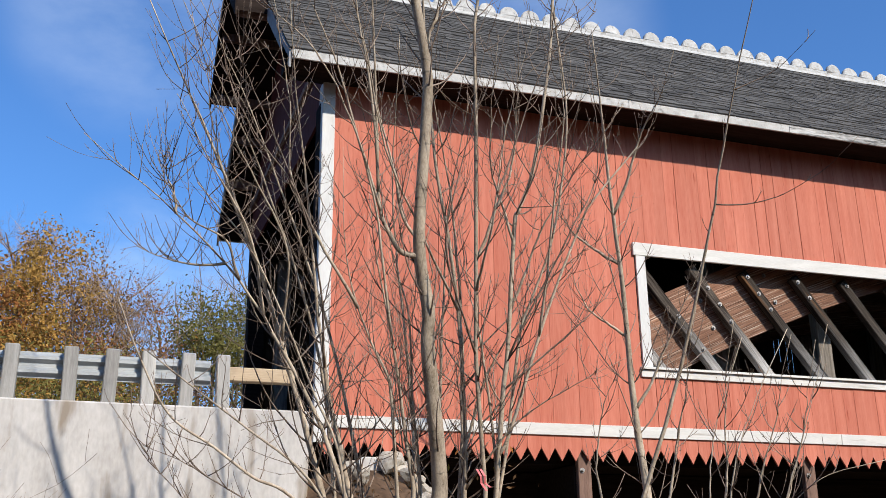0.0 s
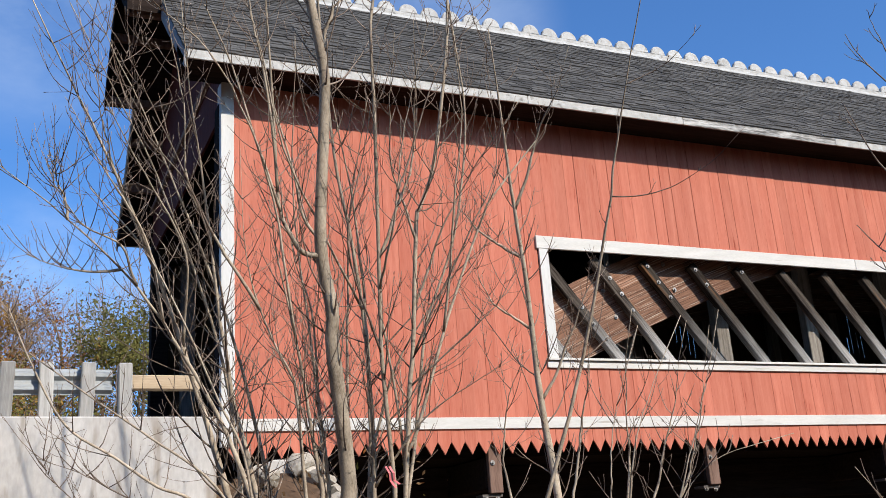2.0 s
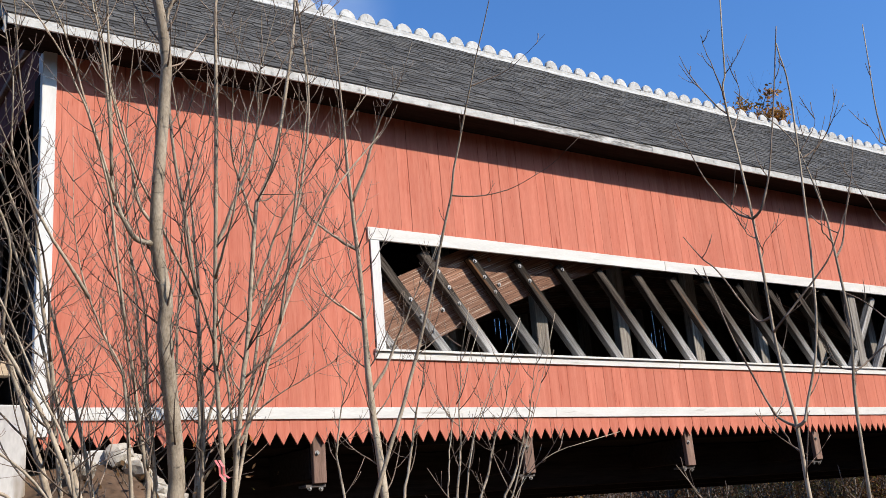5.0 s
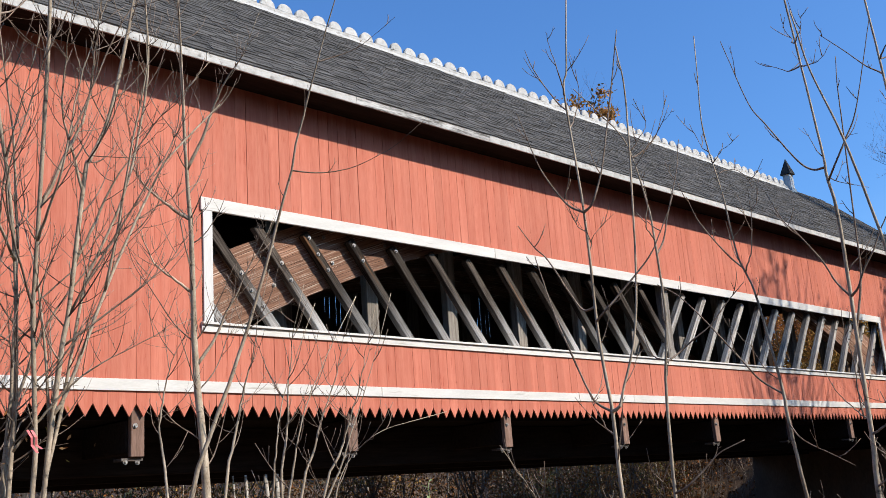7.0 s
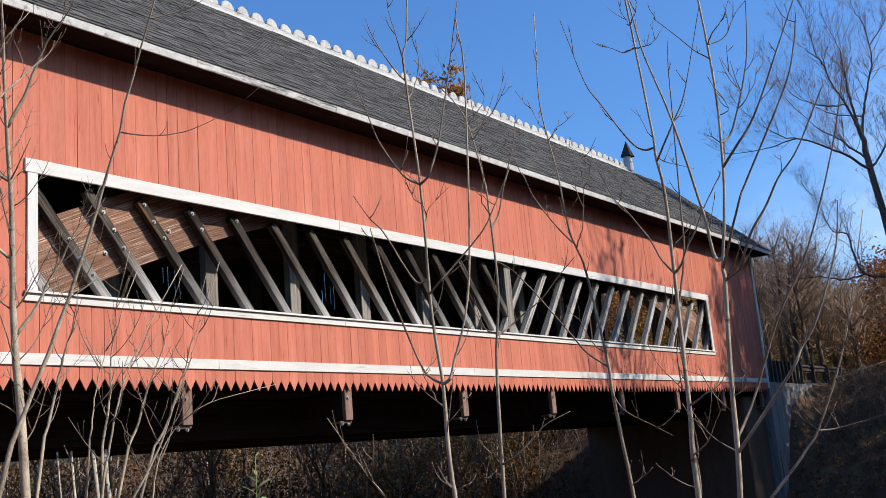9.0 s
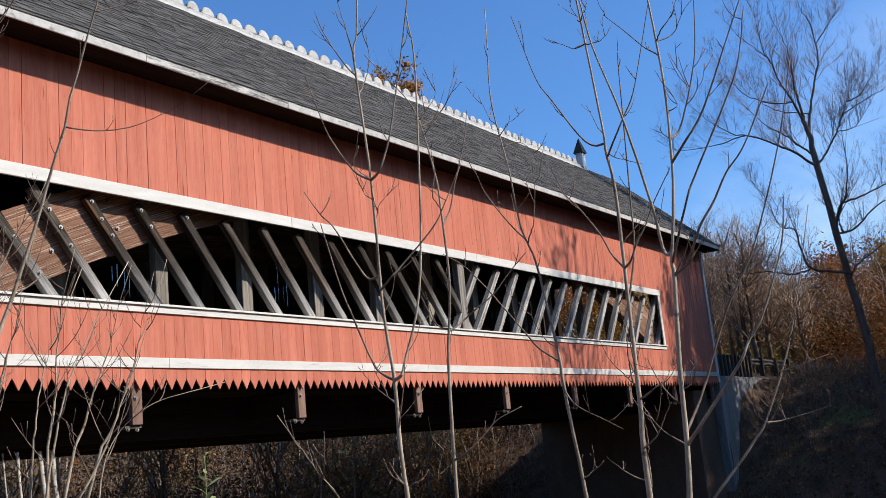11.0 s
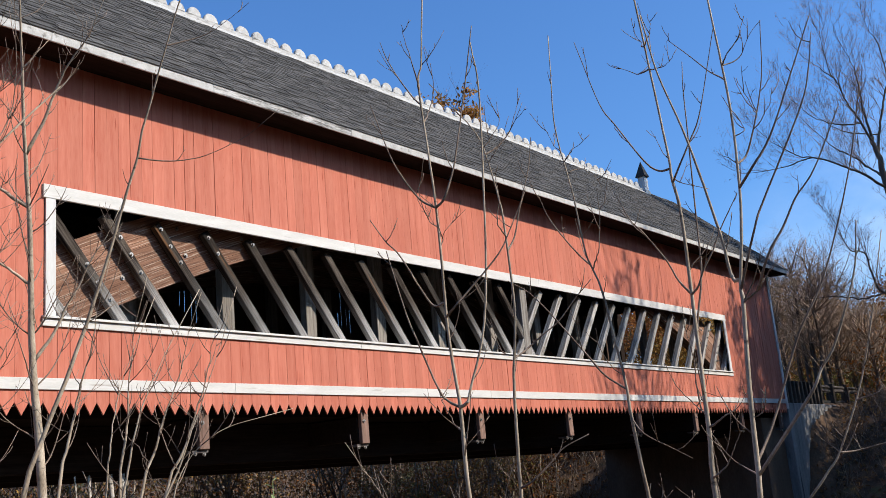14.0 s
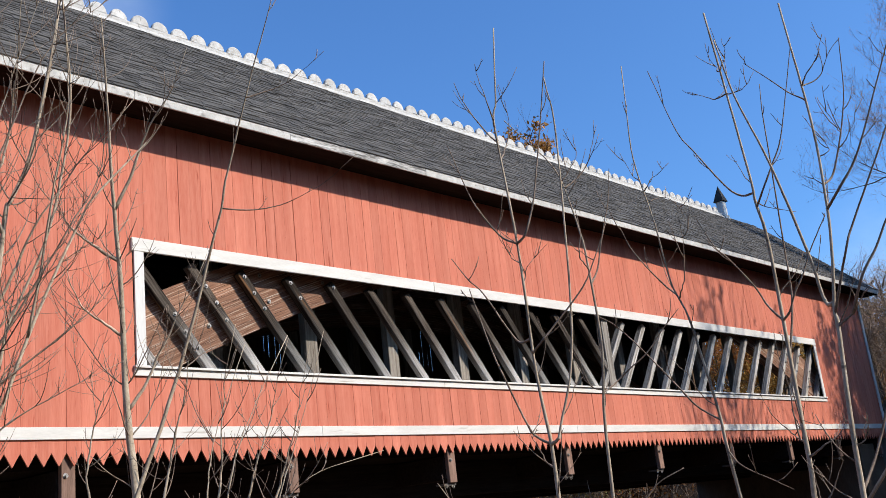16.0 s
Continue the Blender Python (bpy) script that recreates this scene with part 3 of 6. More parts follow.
# rake boards along both gables
for x0, x1 in ((EX0 - 0.03, EX0 - 0.001), (EX1 + 0.001, EX1 + 0.03)):
    for s in (-1, 1):
        ya, yb = RIDGE_Y + s * HY, RIDGE_Y + s * 3.90
        out = [(ya, roof_z(ya) - 0.01), (yb, roof_z(yb) - 0.01), (yb, roof_z(yb) - 0.27), (ya, roof_z(ya) - 0.30)]
        part("rake_board", Geo().prism_x(out if s == 1 else out[::-1], x0, x1).mesh("rake_board", SHADED_WHITE), roof, "white rake board greyed for shade")
        out = [(RIDGE_Y + s * 3.89, 4.84), (RIDGE_Y + s * 3.32, 4.84), (RIDGE_Y + s * 3.32, roof_z(RIDGE_Y + 3.32) - 0.16), (RIDGE_Y + s * 3.89, roof_z(RIDGE_Y + 3.89) - 0.14)]
        part("eave_return", Geo().prism_x(out, min(x0, 0.0) if x0 < 1 else LENGTH, 0.0 if x0 < 1 else x1).mesh("eave_return", DARK_WOOD), roof)
for x0, x1 in ((-1.08, -1.051), (EX1 + 0.501, EX1 + 0.53)):
    for s in (-1, 1):
        ya, yb = RIDGE_Y, RIDGE_Y + s * HY
        out = [(ya, RIDGE_Z - 0.01), (yb, roof_z(yb) - 0.01), (yb, roof_z(yb) - 0.29), (ya, RIDGE_Z - 0.38)]
        part("hood_board", Geo().prism_x(out if s == 1 else out[::-1], x0, x1).mesh("hood_board", DARK_WOOD), roof)
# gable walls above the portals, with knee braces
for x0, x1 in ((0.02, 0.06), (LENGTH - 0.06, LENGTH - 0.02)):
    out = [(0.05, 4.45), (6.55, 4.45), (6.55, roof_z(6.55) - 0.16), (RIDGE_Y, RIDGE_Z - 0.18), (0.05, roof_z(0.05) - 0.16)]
    part("gable", Geo().prism_x(out, x0, x1).mesh("gable", SHADED_RED), bridge, "red boarded gable over the portal")
    for ya in (0.05, 6.2):
        part("portal_post", bevelled(Geo().box(x0 - 0.03, x1 + 0.24, ya, ya + 0.3, -0.1, 4.6), DARK_WOOD, "portal_post", 0.01), bridge)
for y in (1.72, 2.6, 4.0, 4.88):
    part("lookout", Geo().box(-1.04, 0.02, y - 0.05, y + 0.05, roof_z(y) - 0.34, roof_z(y) - 0.2).mesh("lookout", BROWN_BLOCK), bridge)
for y in (0.4, 1.1, 5.5, 6.2):
    part("lookout", Geo().box(-0.54, 0.02, y - 0.05, y + 0.05, roof_z(y) - 0.30, roof_z(y) - 0.15).mesh("lookout", BROWN_BLOCK), bridge)
part("tie_beam", bevelled(Geo().box(-0.05, 0.018, 0.06, 6.54, 5.26, 5.36), BROWN_BLOCK, "tie_beam", 0.01), bridge, "brown tie beam across the gable")
for i in range(12):
    x = 1.4 + i * 2.8
    for side in (-1, 1):
        part("rafter", Geo().tube([(x, RIDGE_Y + side * 3.2, 5.2), (x, RIDGE_Y, 8.2)], [0.09, 0.09], 4).mesh("rafter", DARK_WOOD), bridge)
    part("cross_tie", Geo().box(x - 0.08, x + 0.08, 0.3, WIDTH - 0.3, 4.62, 4.84).mesh("cross_tie", DARK_WOOD), bridge)

# ridge cresting: a white strip with rounded tabs
crest = part("ridge_crest", Geo().box(EX0 + 0.05, 31.0, RIDGE_Y - 0.045, RIDGE_Y + 0.045, RIDGE_Z - 0.05, RIDGE_Z + 0.10)
             .prism_x([(RIDGE_Y - 0.16, roof_z(RIDGE_Y - 0.16) + 0.012), (RIDGE_Y, RIDGE_Z + 0.03), (RIDGE_Y, RIDGE_Z + 0.075), (RIDGE_Y - 0.16, roof_z(RIDGE_Y - 0.16) + 0.05)], EX0 + 0.05, 31.0)
             .mesh("ridge_crest", OLD_WHITE), bridge, "white ridge cresting with rounded tabs")
out = [(-0.20, 0.0)] + [(0.185 * math.cos(w), 0.03 + 0.185 * math.sin(w)) for w in np.linspace(math.pi * 0.98, math.pi * 0.02, 11)] + [(0.20, 0.0)]
tab_mesh = bevelled(Geo().prism(out[::-1], -0.05, 0.05), OLD_WHITE, "tab", 0.02)
rng = random.Random(12)
for i in range(70):
    x = -0.2 + 0.446 * i
    if x < 30.9:
        part("tab", tab_mesh, crest, "", pose(x, RIDGE_Y, RIDGE_Z + 0.085, rng.uniform(-4, 4), rng.uniform(-3, 3), rng.uniform(-6, 6)))

# roof ornament near the far gable
orn = part("ridge_cupola", bevelled(Geo().box(-0.24, 0.24, -0.24, 0.24, -0.25, 0.62), WHITE_UP, "cupola", 0.01), bridge, "small white cupola with a dark pointed cap", pose(31.2, RIDGE_Y, RIDGE_Z + 0.05) @ Matrix.Diagonal((0.56, 0.56, 0.86, 1)))
g = Geo().add([(-0.36, -0.36, 0.62), (0.36, -0.36, 0.62), (0.36, 0.36, 0.62), (-0.36, 0.36, 0.62), (0, 0, 1.36)], [(0, 3, 2, 1), (0, 1, 4), (1, 2, 4), (2, 3, 4), (3, 0, 4)])
part("cap", g.mesh("cap", SHINGLE), orn, "dark pointed cap")
part("skirt", Geo().prism([(-0.5, -0.55), (0.6, -0.55), (0.27, -0.02), (-0.27, -0.02)], -0.3, 0.3).mesh("skirt", STEEL), orn)

# guardrails on both approaches
prof = [(0.0, 0.0), (0.0, 0.02), (0.055, 0.055), (0.055, 0.095), (0.0, 0.135), (0.0, 0.175), (0.055, 0.215), (0.055, 0.255), (0.0, 0.29), (0.0, 0.31)]


def guardrail(name, x_from, x_to, posts, y, label, timber=None, metal=None):
    rail = thing(name, label, "guardrail")
    outline = [(y + 0.17 - dy, 0.655 + dz) for dy, dz in prof] + [(y + 0.176 - dy, 0.655 + dz) for dy, dz in reversed(prof)]
    part("rail_beam", Geo().prism_x(outline[::-1], x_from, x_to).mesh("rail_beam", metal or STEEL), rail, "corrugated steel beam coloured dark for shade" if metal else "corrugated galvanised steel beam")
    mesh = bevelled(Geo().box(-0.08, 0.08, -0.09, 0.09, -0.2, 0.65), timber or POST_WOOD, "post", 0.012)
    for x in posts:
        part("post", mesh, rail, "", pose(x, y + 0.09, 0.37, 0, 1.3 * math.sin(x * 7), 0))
    return rail


guardrail("guardrail", -40.0, -1.25, [-1.10 - 0.44 * k for k in range(5)] + [-3.52, -4.3, -6.2, -8.1], 0.06, "silvered timber posts with galvanised steel guardrail on the wing wall")
part("end_timber", bevelled(Geo().box(-1.06, -0.22, 0.12, 0.26, 0.71, 0.885), RAIL_WOOD, "end_timber", 0.01), bpy.data.objects["guardrail"], "sawn tan timber rail end")
# far rail: shade is put into its darker post and steel colours
guardrail("guardrail", 34.3, 60.0, [33.9 + 0.44 * k for k in range(10)] + [39.5, 41.5, 43.5], 0.06, "timber posts and guardrail across the creek, coloured dark for shade", SHADED_POST, DARK_STEEL)


# ---- shingles ----
# lapped courses on the near slope; the ones by the near end are single pieces
sl = math.sqrt(1 + PITCH * PITCH)
slope_len = 3.9 * sl
tilt = math.degrees(math.atan(PITCH))
EXPO = 0.145
piece_meshes = {}
for wd in (0.24, 0.30, 0.36):
    piece_meshes[wd] = Geo().box(0.003, wd - 0.003, 0.0, EXPO + 0.06, 0.0, 0.011).mesh("shingle", SHINGLE)
rng = random.Random(21)
joined = Geo()
count = 0
n_course = int(slope_len / EXPO) + 1
for c in range(n_course):
    s = c * EXPO
    y, z = Y0 - 0.03 + s / sl, roof_z(Y0) - 0.03 * PITCH + 0.004 + s / sl * PITCH
    m_course = pose(0, y, z, tilt - 3.2, 0, 0)
    x = EX0 - 0.02 - rng.uniform(0, 0.2)
    while x < EX1:
        wd = rng.choice((0.24, 0.30, 0.36))
        lift = rng.choice((0.0, 0.0, 0.006, 0.010))
        x0, x1 = max(x, EX0 - 0.03), min(x + wd, EX1 + 0.03)
        if count < 290 and c < 10 and 0.2 < x < 9.0 and x1 - x0 > wd - 1e-6:
            part("shingle", piece_meshes[wd], roof, "", m_course @ pose(x, 0, lift + 0.012))
            count += 1
        else:
            a = m_course @ Vector((x0 + 0.003, 0, lift + 0.012))
            u, v2, w2 = Vector((x1 - x0 - 0.006, 0, 0)), (m_course.to_3x3() @ Vector((0, EXPO + 0.05, 0))), (m_course.to_3x3() @ Vector((0, 0, 0.011)))
            joined.add([a, a + u, a + u + v2, a + v2, a + w2, a + u + w2, a + u + v2 + w2, a + v2 + w2], [(4, 5, 6, 7), (0, 1, 5, 4), (1, 2, 6, 5), (3, 0, 4, 7)])
        x += wd
tagged(part("shingle_field", joined.mesh("shingle_field", SHINGLE_J), roof), kind="stuff")


# ---- trees ----
def bent(p0, p1, p2, n):
    p0, p1, p2 = Vector(p0), Vector(p1), Vector(p2)
    a, b = (p1 - p0).length, (p2 - p1).length
    u = a / (a + b)
    out = []
    for k in range(n + 1):
        s = k / n
        l0 = (s - u) * (s - 1) / (u * 1.0)
        l1 = s * (s - 1) / (u * (u - 1))
        l2 = s * (s - u) / (1 - u)
        out.append(p0 * l0 + p1 * l1 + p2 * l2)
    return out


def twig(geo, p, d, length, r, rng, level, sides=5, droop=0.0, fork=0.6, wig=0.13, kids=3):
    """A side shoot that bends upwards, with its own shoots."""
    n = max(3, int(length / 0.16)) if level > 0 else 3
    n = min(n, 9)
    if sides == 3:
        n = min(n, 4) if level > 0 else 2
    pts, rad = [Vector(p)], [r]
    d = Vector(d).normalized()
    for k in range(n):
        d = (d + Vector((rng.gauss(0, wig), rng.gauss(0, wig), rng.gauss(0, wig) + 0.07 - droop))).normalized()
        pts.append(pts[-1] + d * length / n)
        rad.append(max(0.0019, r * (1 - 0.75 * (k + 1) / n)))
    geo.tube(pts, rad, sides if level > 0 else 3)
    if level > 0:
        for _ in range(kids if rng.random() < 0.85 else kids + 1):
            k = rng.randint(1, n - 1)
            side = Vector((rng.gauss(0, 1), rng.gauss(0, 1), rng.gauss(0.25, 0.6))).normalized()
            twig(geo, pts[k], (d * 0.7 + side * fork), length * rng.uniform(0.3, 0.75), max(0.0022, rad[k] * 0.6), rng, level - 1, min(4, sides), droop, fork, wig, kids)
    return pts[-1]


def shoot(geo, p, d, length, r, rng, level, lift=0.6, spurs=True):
    """A long side shoot that leaves outwards, arches upwards and carries alternate shoots and short spurs."""
    n = max(4, min(11, int(length / 0.08)))
    pts, rad = [Vector(p)], [r]
    d = Vector(d).normalized()
    goal = (d * 0.30 + Vector((rng.gauss(0, 0.16), rng.gauss(0, 0.16), 1.0))).normalized()
    for k in range(n):
        d = d + (goal - d) * (2.3 * lift / n) + Vector((rng.gauss(0, 0.042), rng.gauss(0, 0.042), rng.gauss(0, 0.042)))
        if rng.random() < 0.06:
            d += Vector((rng.gauss(0, 0.22), rng.gauss(0, 0.22), rng.gauss(0, 0.16)))
        d.normalize()
        pts.append(pts[-1] + d * length / n)
        rad.append(max(0.0019, r * (1 - 0.62 * (k + 1) / n)))
    geo.tube(pts, rad, 5 if r > 0.004 else 3)
    turn = rng.uniform(0, 6.3)
    if spurs:
        for _ in range(int(length / 0.2)):
            k = rng.randint(1, n - 1)
            out = Vector((rng.gauss(0, 1), rng.gauss(0, 1), rng.gauss(0.3, 0.6))).normalized()
            geo.tube([pts[k], pts[k] + (out * 0.8 + d * 0.5) * rng.uniform(0.012, 0.035)], [0.0026, 0.0018], 3)
    if level > 0:
        for _ in range(max(1, int(length / 0.30 + rng.random()))):
            k = rng.randint(1, n - 1)
            turn += 2.4 + rng.uniform(-0.5, 0.5)
            along = (pts[k + 1] - pts[k]).normalized()
            a = along.cross(Vector((math.cos(turn), math.sin(turn), 0.3))).normalized()
            shoot(geo, pts[k], along * 0.65 + a * rng.uniform(0.5, 0.95), length * rng.uniform(0.22, 0.6) * (1.15 - 0.5 * k / n), max(0.0025, rad[k] * 0.64), rng, level - 1, rng.uniform(0.0, 0.75), spurs)
    return pts[-1]


def nearest(p, lines):
    return min((q for line in lines for q in line), key=lambda q: (q - p).length)


def limb(points, r, rng, twigs, shoots, reach, low, foot=None, lines=None, taper=1.06, bow=1.0, top=0.0):
    """One tapered stem or limb through its places, with its side shoots; foot: where it leaves the ground."""
    points = [Vector(p) for p in points]
    if lines:
        joint = nearest(points[0], lines)
        if (joint - points[0]).length < 0.75:
            points[0] = joint
    if len(points) == 3:
        line = bent(points[0], points[1], points[2], 18)
    else:
        ends = [points[0] * 2 - points[1]] + points + [points[-1] * 2 - points[-2]]
        line = []
        for k in range(1, len(ends) - 2):
            a, b, c, e = ends[k - 1:k + 3]
            for q in range(6):
                u = q / 6
                line.append(0.5 * (2 * b + (c - a) * u + (2 * a - 5 * b + 4 * c - e) * u * u + (3 * b - a - 3 * c + e) * u ** 3))
        line.append(points[-1])
    line.append(line[-1] + (line[-1] - line[-2]).normalized() * (0.35 if foot is not None else (0.22 if len(points) < 4 else 0.03) * min(1.4, (points[-1] - points[0]).length)))
    if foot is not None:
        down = (line[0] - line[1]).normalized() * (foot - line[0]).length
        line = [foot] + [foot * (1 - h) ** 2 * (1 + 2 * h) + line[0] * h * h * (3 - 2 * h) + down * h * h * (1 - h) for h in (0.25, 0.5, 0.75)] + line
    n = len(line)
    bulk = 1.0 if r > 0.035 and foot is not None else 0.8
    rad = [max(0.0024, r * (1.2 - taper * (k / (n - 1)) ** bulk)) for k in range(n)]
    f1, f2, s1, s2 = rng.uniform(5, 9), rng.uniform(11, 17), rng.uniform(0, 6), rng.uniform(0, 6)
    sway = bow * min(0.022, 0.9 * r + 0.006)
    for k in range(1, n):
        u = k / (n - 1)
        line[k] = line[k] + Vector((math.sin(f1 * u + s1) - math.sin(s1) * (1 - u) + 0.5 * math.sin(f2 * u + s2), math.sin(f1 * u + s2), 0)) * sway * min(1, 4 * u) + Vector((rng.gauss(0, 1), rng.gauss(0, 1), 0)) * min(0.004, 0.3 * r) * min(1.0, bow * 3)
    if top:
        d, p, q = (line[-1] - line[-3]).normalized(), line[-1], rad[-1]
        for k in range(8):
            d = (d + Vector((rng.gauss(0, 0.06), rng.gauss(0, 0.06), 0.05))).normalized()
            p = p + d * top / 8
            line.append(p)
            rad.append(max(0.0024, q * (1 - 0.11 * (k + 1))))
        n = len(line)
    g = Geo().tube(line, rad, 10 if r > 0.03 else 6)
    turn = rng.uniform(0, 6.3)
    for j in range(shoots):
        u = low + (0.97 - low) * (j + rng.random()) / shoots
        k = min(n - 2, max(1, int(u * n)))
        along = (line[k + 1] - line[k]).normalized()
        turn += 2.4 + rng.uniform(-0.6, 0.6)
        side = Vector((math.cos(turn), math.sin(turn), 0.12))
        shoot(twigs, line[k], along * rng.uniform(0.15, 0.7) + side * 0.8, reach * rng.uniform(0.25, 1.25) * (1.15 - 0.45 * u), min(0.0090, max(0.0042, rad[k] * 0.38)), rng, 2 if rng.random() < 0.35 else 1, rng.uniform(0.35, 1.0))
    return g, line


def young_tree(name, label, stems, limbs, seed, group="", root=None, shoots=8, reach=0.9, low=0.12, slim=1.0, sprays=(), top=0.0, taper=None):
    rng = random.Random(seed)
    tree = thing(name, label, "tree", group)
    spray, lines = Geo(), []
    for *points, r in stems:
        p0, p1 = points[0], points[1]
        fx, fy = (root[0] + rng.uniform(-0.25, 0.25), root[1] + rng.uniform(-0.25, 0.25)) if root else (p0[0] + (p0[0] - p1[0]) * 0.5, p0[1] + (p0[1] - p1[1]) * 0.3)
        foot = Vector((fx, fy, ground_height(fx, fy) - 0.15))
        g, line = limb(points, slim * r, rng, spray, shoots, reach, low, foot, None, taper or 1.1 if points[-1][2] < 2.3 else 0.55 if len(points) > 3 else 1.06, 0.06 if len(points) > 3 else 0.4 if slim < 1 else 1.0, top if points[-1][2] > 2.3 and len(points) > 3 else 0.0)
        lines.append(line)
        part("stem", g.mesh("stem", BARK, True), tree)
    for *points, r in list(limbs) + list(sprays):
        g, line = limb(points, slim * r, rng, spray, max(2, shoots // 2), reach * 0.6, 0.25, None, lines, 0.8 if len(points) > 4 else 1.06, 0.06 if len(points) > 4 else 0.4 if slim < 1 else 1.0)
        lines.append(line)
        part("limb", g.mesh("limb", BARK if r > 0.0105 else TWIG, True), tree)
    tagged(part("twig_spray", spray.mesh("twig_spray", TWIG, True), tree, "fine bare twigs"), kind="stuff")
    if root:
        for mat, count in ((OLIVE, 3), (RUST, 3), (BROWN_LEAF, 6)):
            g = Geo()
            for _ in range(count):
                g.leaf((root[0] + 0.45 + rng.gauss(0, 0.16), root[1] + 0.1 + rng.gauss(0, 0.15), -0.70 + rng.gauss(0, 0.13)), rng.uniform(0.02, 0.038), rng)
            tagged(part("clinging_leaf", g.mesh("clinging_leaf", mat), tree, "withered leaves caught near the foot"), kind="stuff")
    return tree


CLUMP_SHOOTS = [
    ((-1.42, -4.46, 0.67), (-1.69, -4.59, 0.95), (-2.01, -4.67, 1.11), (-2.23, -4.83, 1.47), 0.011),
    ((-1.17, -4.38, 0.50), (-1.49, -4.61, 1.04), (-1.81, -4.78, 1.42), (-2.13, -5.01, 1.91), 0.012),
    ((-0.89, -4.29, 0.28), (-1.20, -4.56, 0.94), (-1.57, -4.80, 1.49), (-2.04, -5.16, 2.26), 0.012),
    ((-0.85, -4.36, 0.46), (-1.15, -4.71, 1.33), (-1.28, -5.00, 2.02), (-1.50, -5.31, 2.72), 0.013),
    ((-0.95, -4.60, 1.05), (-1.20, -4.75, 1.41), (-1.61, -4.95, 1.83), (-2.02, -5.24, 2.46), 0.009),
    ((-0.67, -4.21, 0.07), (-0.97, -4.58, 1.01), (-1.45, -4.95, 1.85), (-1.82, -5.20, 2.40), 0.010),
    ((-0.26, -4.29, 0.32), (-0.61, -4.80, 1.61), (-1.14, -5.15, 2.41), (-1.67, -5.33, 2.73), 0.012),
]
ARCHING_SHOOTS = [
    ((-0.45, -4.15, -1.50), (-1.05, -4.40, -0.99), (-1.36, -4.45, -0.85), (-1.67, -4.50, -0.64), (-2.02, -4.55, -0.41), (-2.28, -4.60, 0.04), (-2.43, -4.65, 0.38), 0.013),
    ((-0.35, -4.15, -1.40), (-0.92, -4.40, -0.86), (-1.42, -4.45, -0.49), (-1.82, -4.50, -0.22), (-2.26, -4.55, 0.09), 0.011),
    ((-0.45, -4.15, -1.50), (-1.43, -4.40, -0.99), (-1.86, -4.45, -0.76), (-2.16, -4.50, -0.65), 0.008),
    ((-0.45, -4.15, -1.60), (-1.50, -4.40, -1.25), (-1.98, -4.45, -0.88), (-2.16, -4.50, -0.69), 0.007),
    ((-0.45, -4.15, -1.30), (-0.70, -4.40, -0.64), (-0.91, -4.45, -0.21), (-1.19, -4.50, 0.40), (-1.51, -4.55, 0.96), (-1.90, -4.60, 1.38), 0.011),
]
CREEK_SHOOTS = [
    ((-0.06, -4.36, 0.51), (-0.35, -4.80, 1.64), (-0.72, -5.15, 2.47), (-0.90, -5.33, 2.88), 0.012),
    ((0.56, -4.43, 0.74), (0.55, -4.63, 1.30), (0.63, -4.93, 2.11), (0.75, -5.22, 2.93), 0.011),
    ((0.41, -4.72, 1.53), (0.66, -4.83, 1.86), (0.90, -5.12, 2.68), (1.35, -5.27, 3.16), 0.010),
    ((1.07, -4.29, 0.41), (1.14, -4.68, 1.50), (1.14, -4.97, 2.30), (0.96, -5.22, 2.97), 0.011),
    ((0.86, -4.22, 0.21), (1.26, -4.60, 1.27), (1.53, -4.80, 1.88), (1.33, -5.17, 2.90), 0.010),
    ((0.31, -4.22, 0.17), (0.14, -4.58, 1.12), (0.25, -4.88, 1.94), (0.35, -5.21, 2.81), 0.010),
    ((0.76, -4.12, -0.08), (1.36, -4.29, 0.43), (1.66, -4.39, 0.74), (1.95, -4.56, 1.25), 0.009),
]
MAIN_STEMS = [
    ((0.261, -4.048, -0.888), (0.202, -4.150, -0.481), (0.068, -4.332, 0.246), (0.048, -4.412, 0.567), (-0.073, -4.549, 1.114), (-0.086, -4.818, 2.190), (-0.114, -4.912, 2.566), (-0.261, -5.050, 3.118), 0.0600),
    ((-0.139, -4.128, -0.887), (-0.248, -4.316, -0.136), (-0.314, -4.360, 0.041), (-0.449, -4.415, 0.260), (-0.633, -4.513, 0.652), (-0.733, -4.612, 1.046), (-0.773, -4.711, 1.446), 0.0170),
    ((0.050, -3.980, -0.878), (-0.060, -4.094, -0.426), (-0.168, -4.218, 0.072), (-0.288, -4.331, 0.524), (-0.430, -4.455, 1.020), (-0.483, -4.523, 1.292), 0.0220),
    ((0.125, -3.931, -0.875), (0.060, -4.034, -0.465), (0.007, -4.102, -0.191), (-0.088, -4.286, 0.544), (-0.247, -4.388, 0.953), (-0.320, -4.457, 1.227), 0.0200),
]
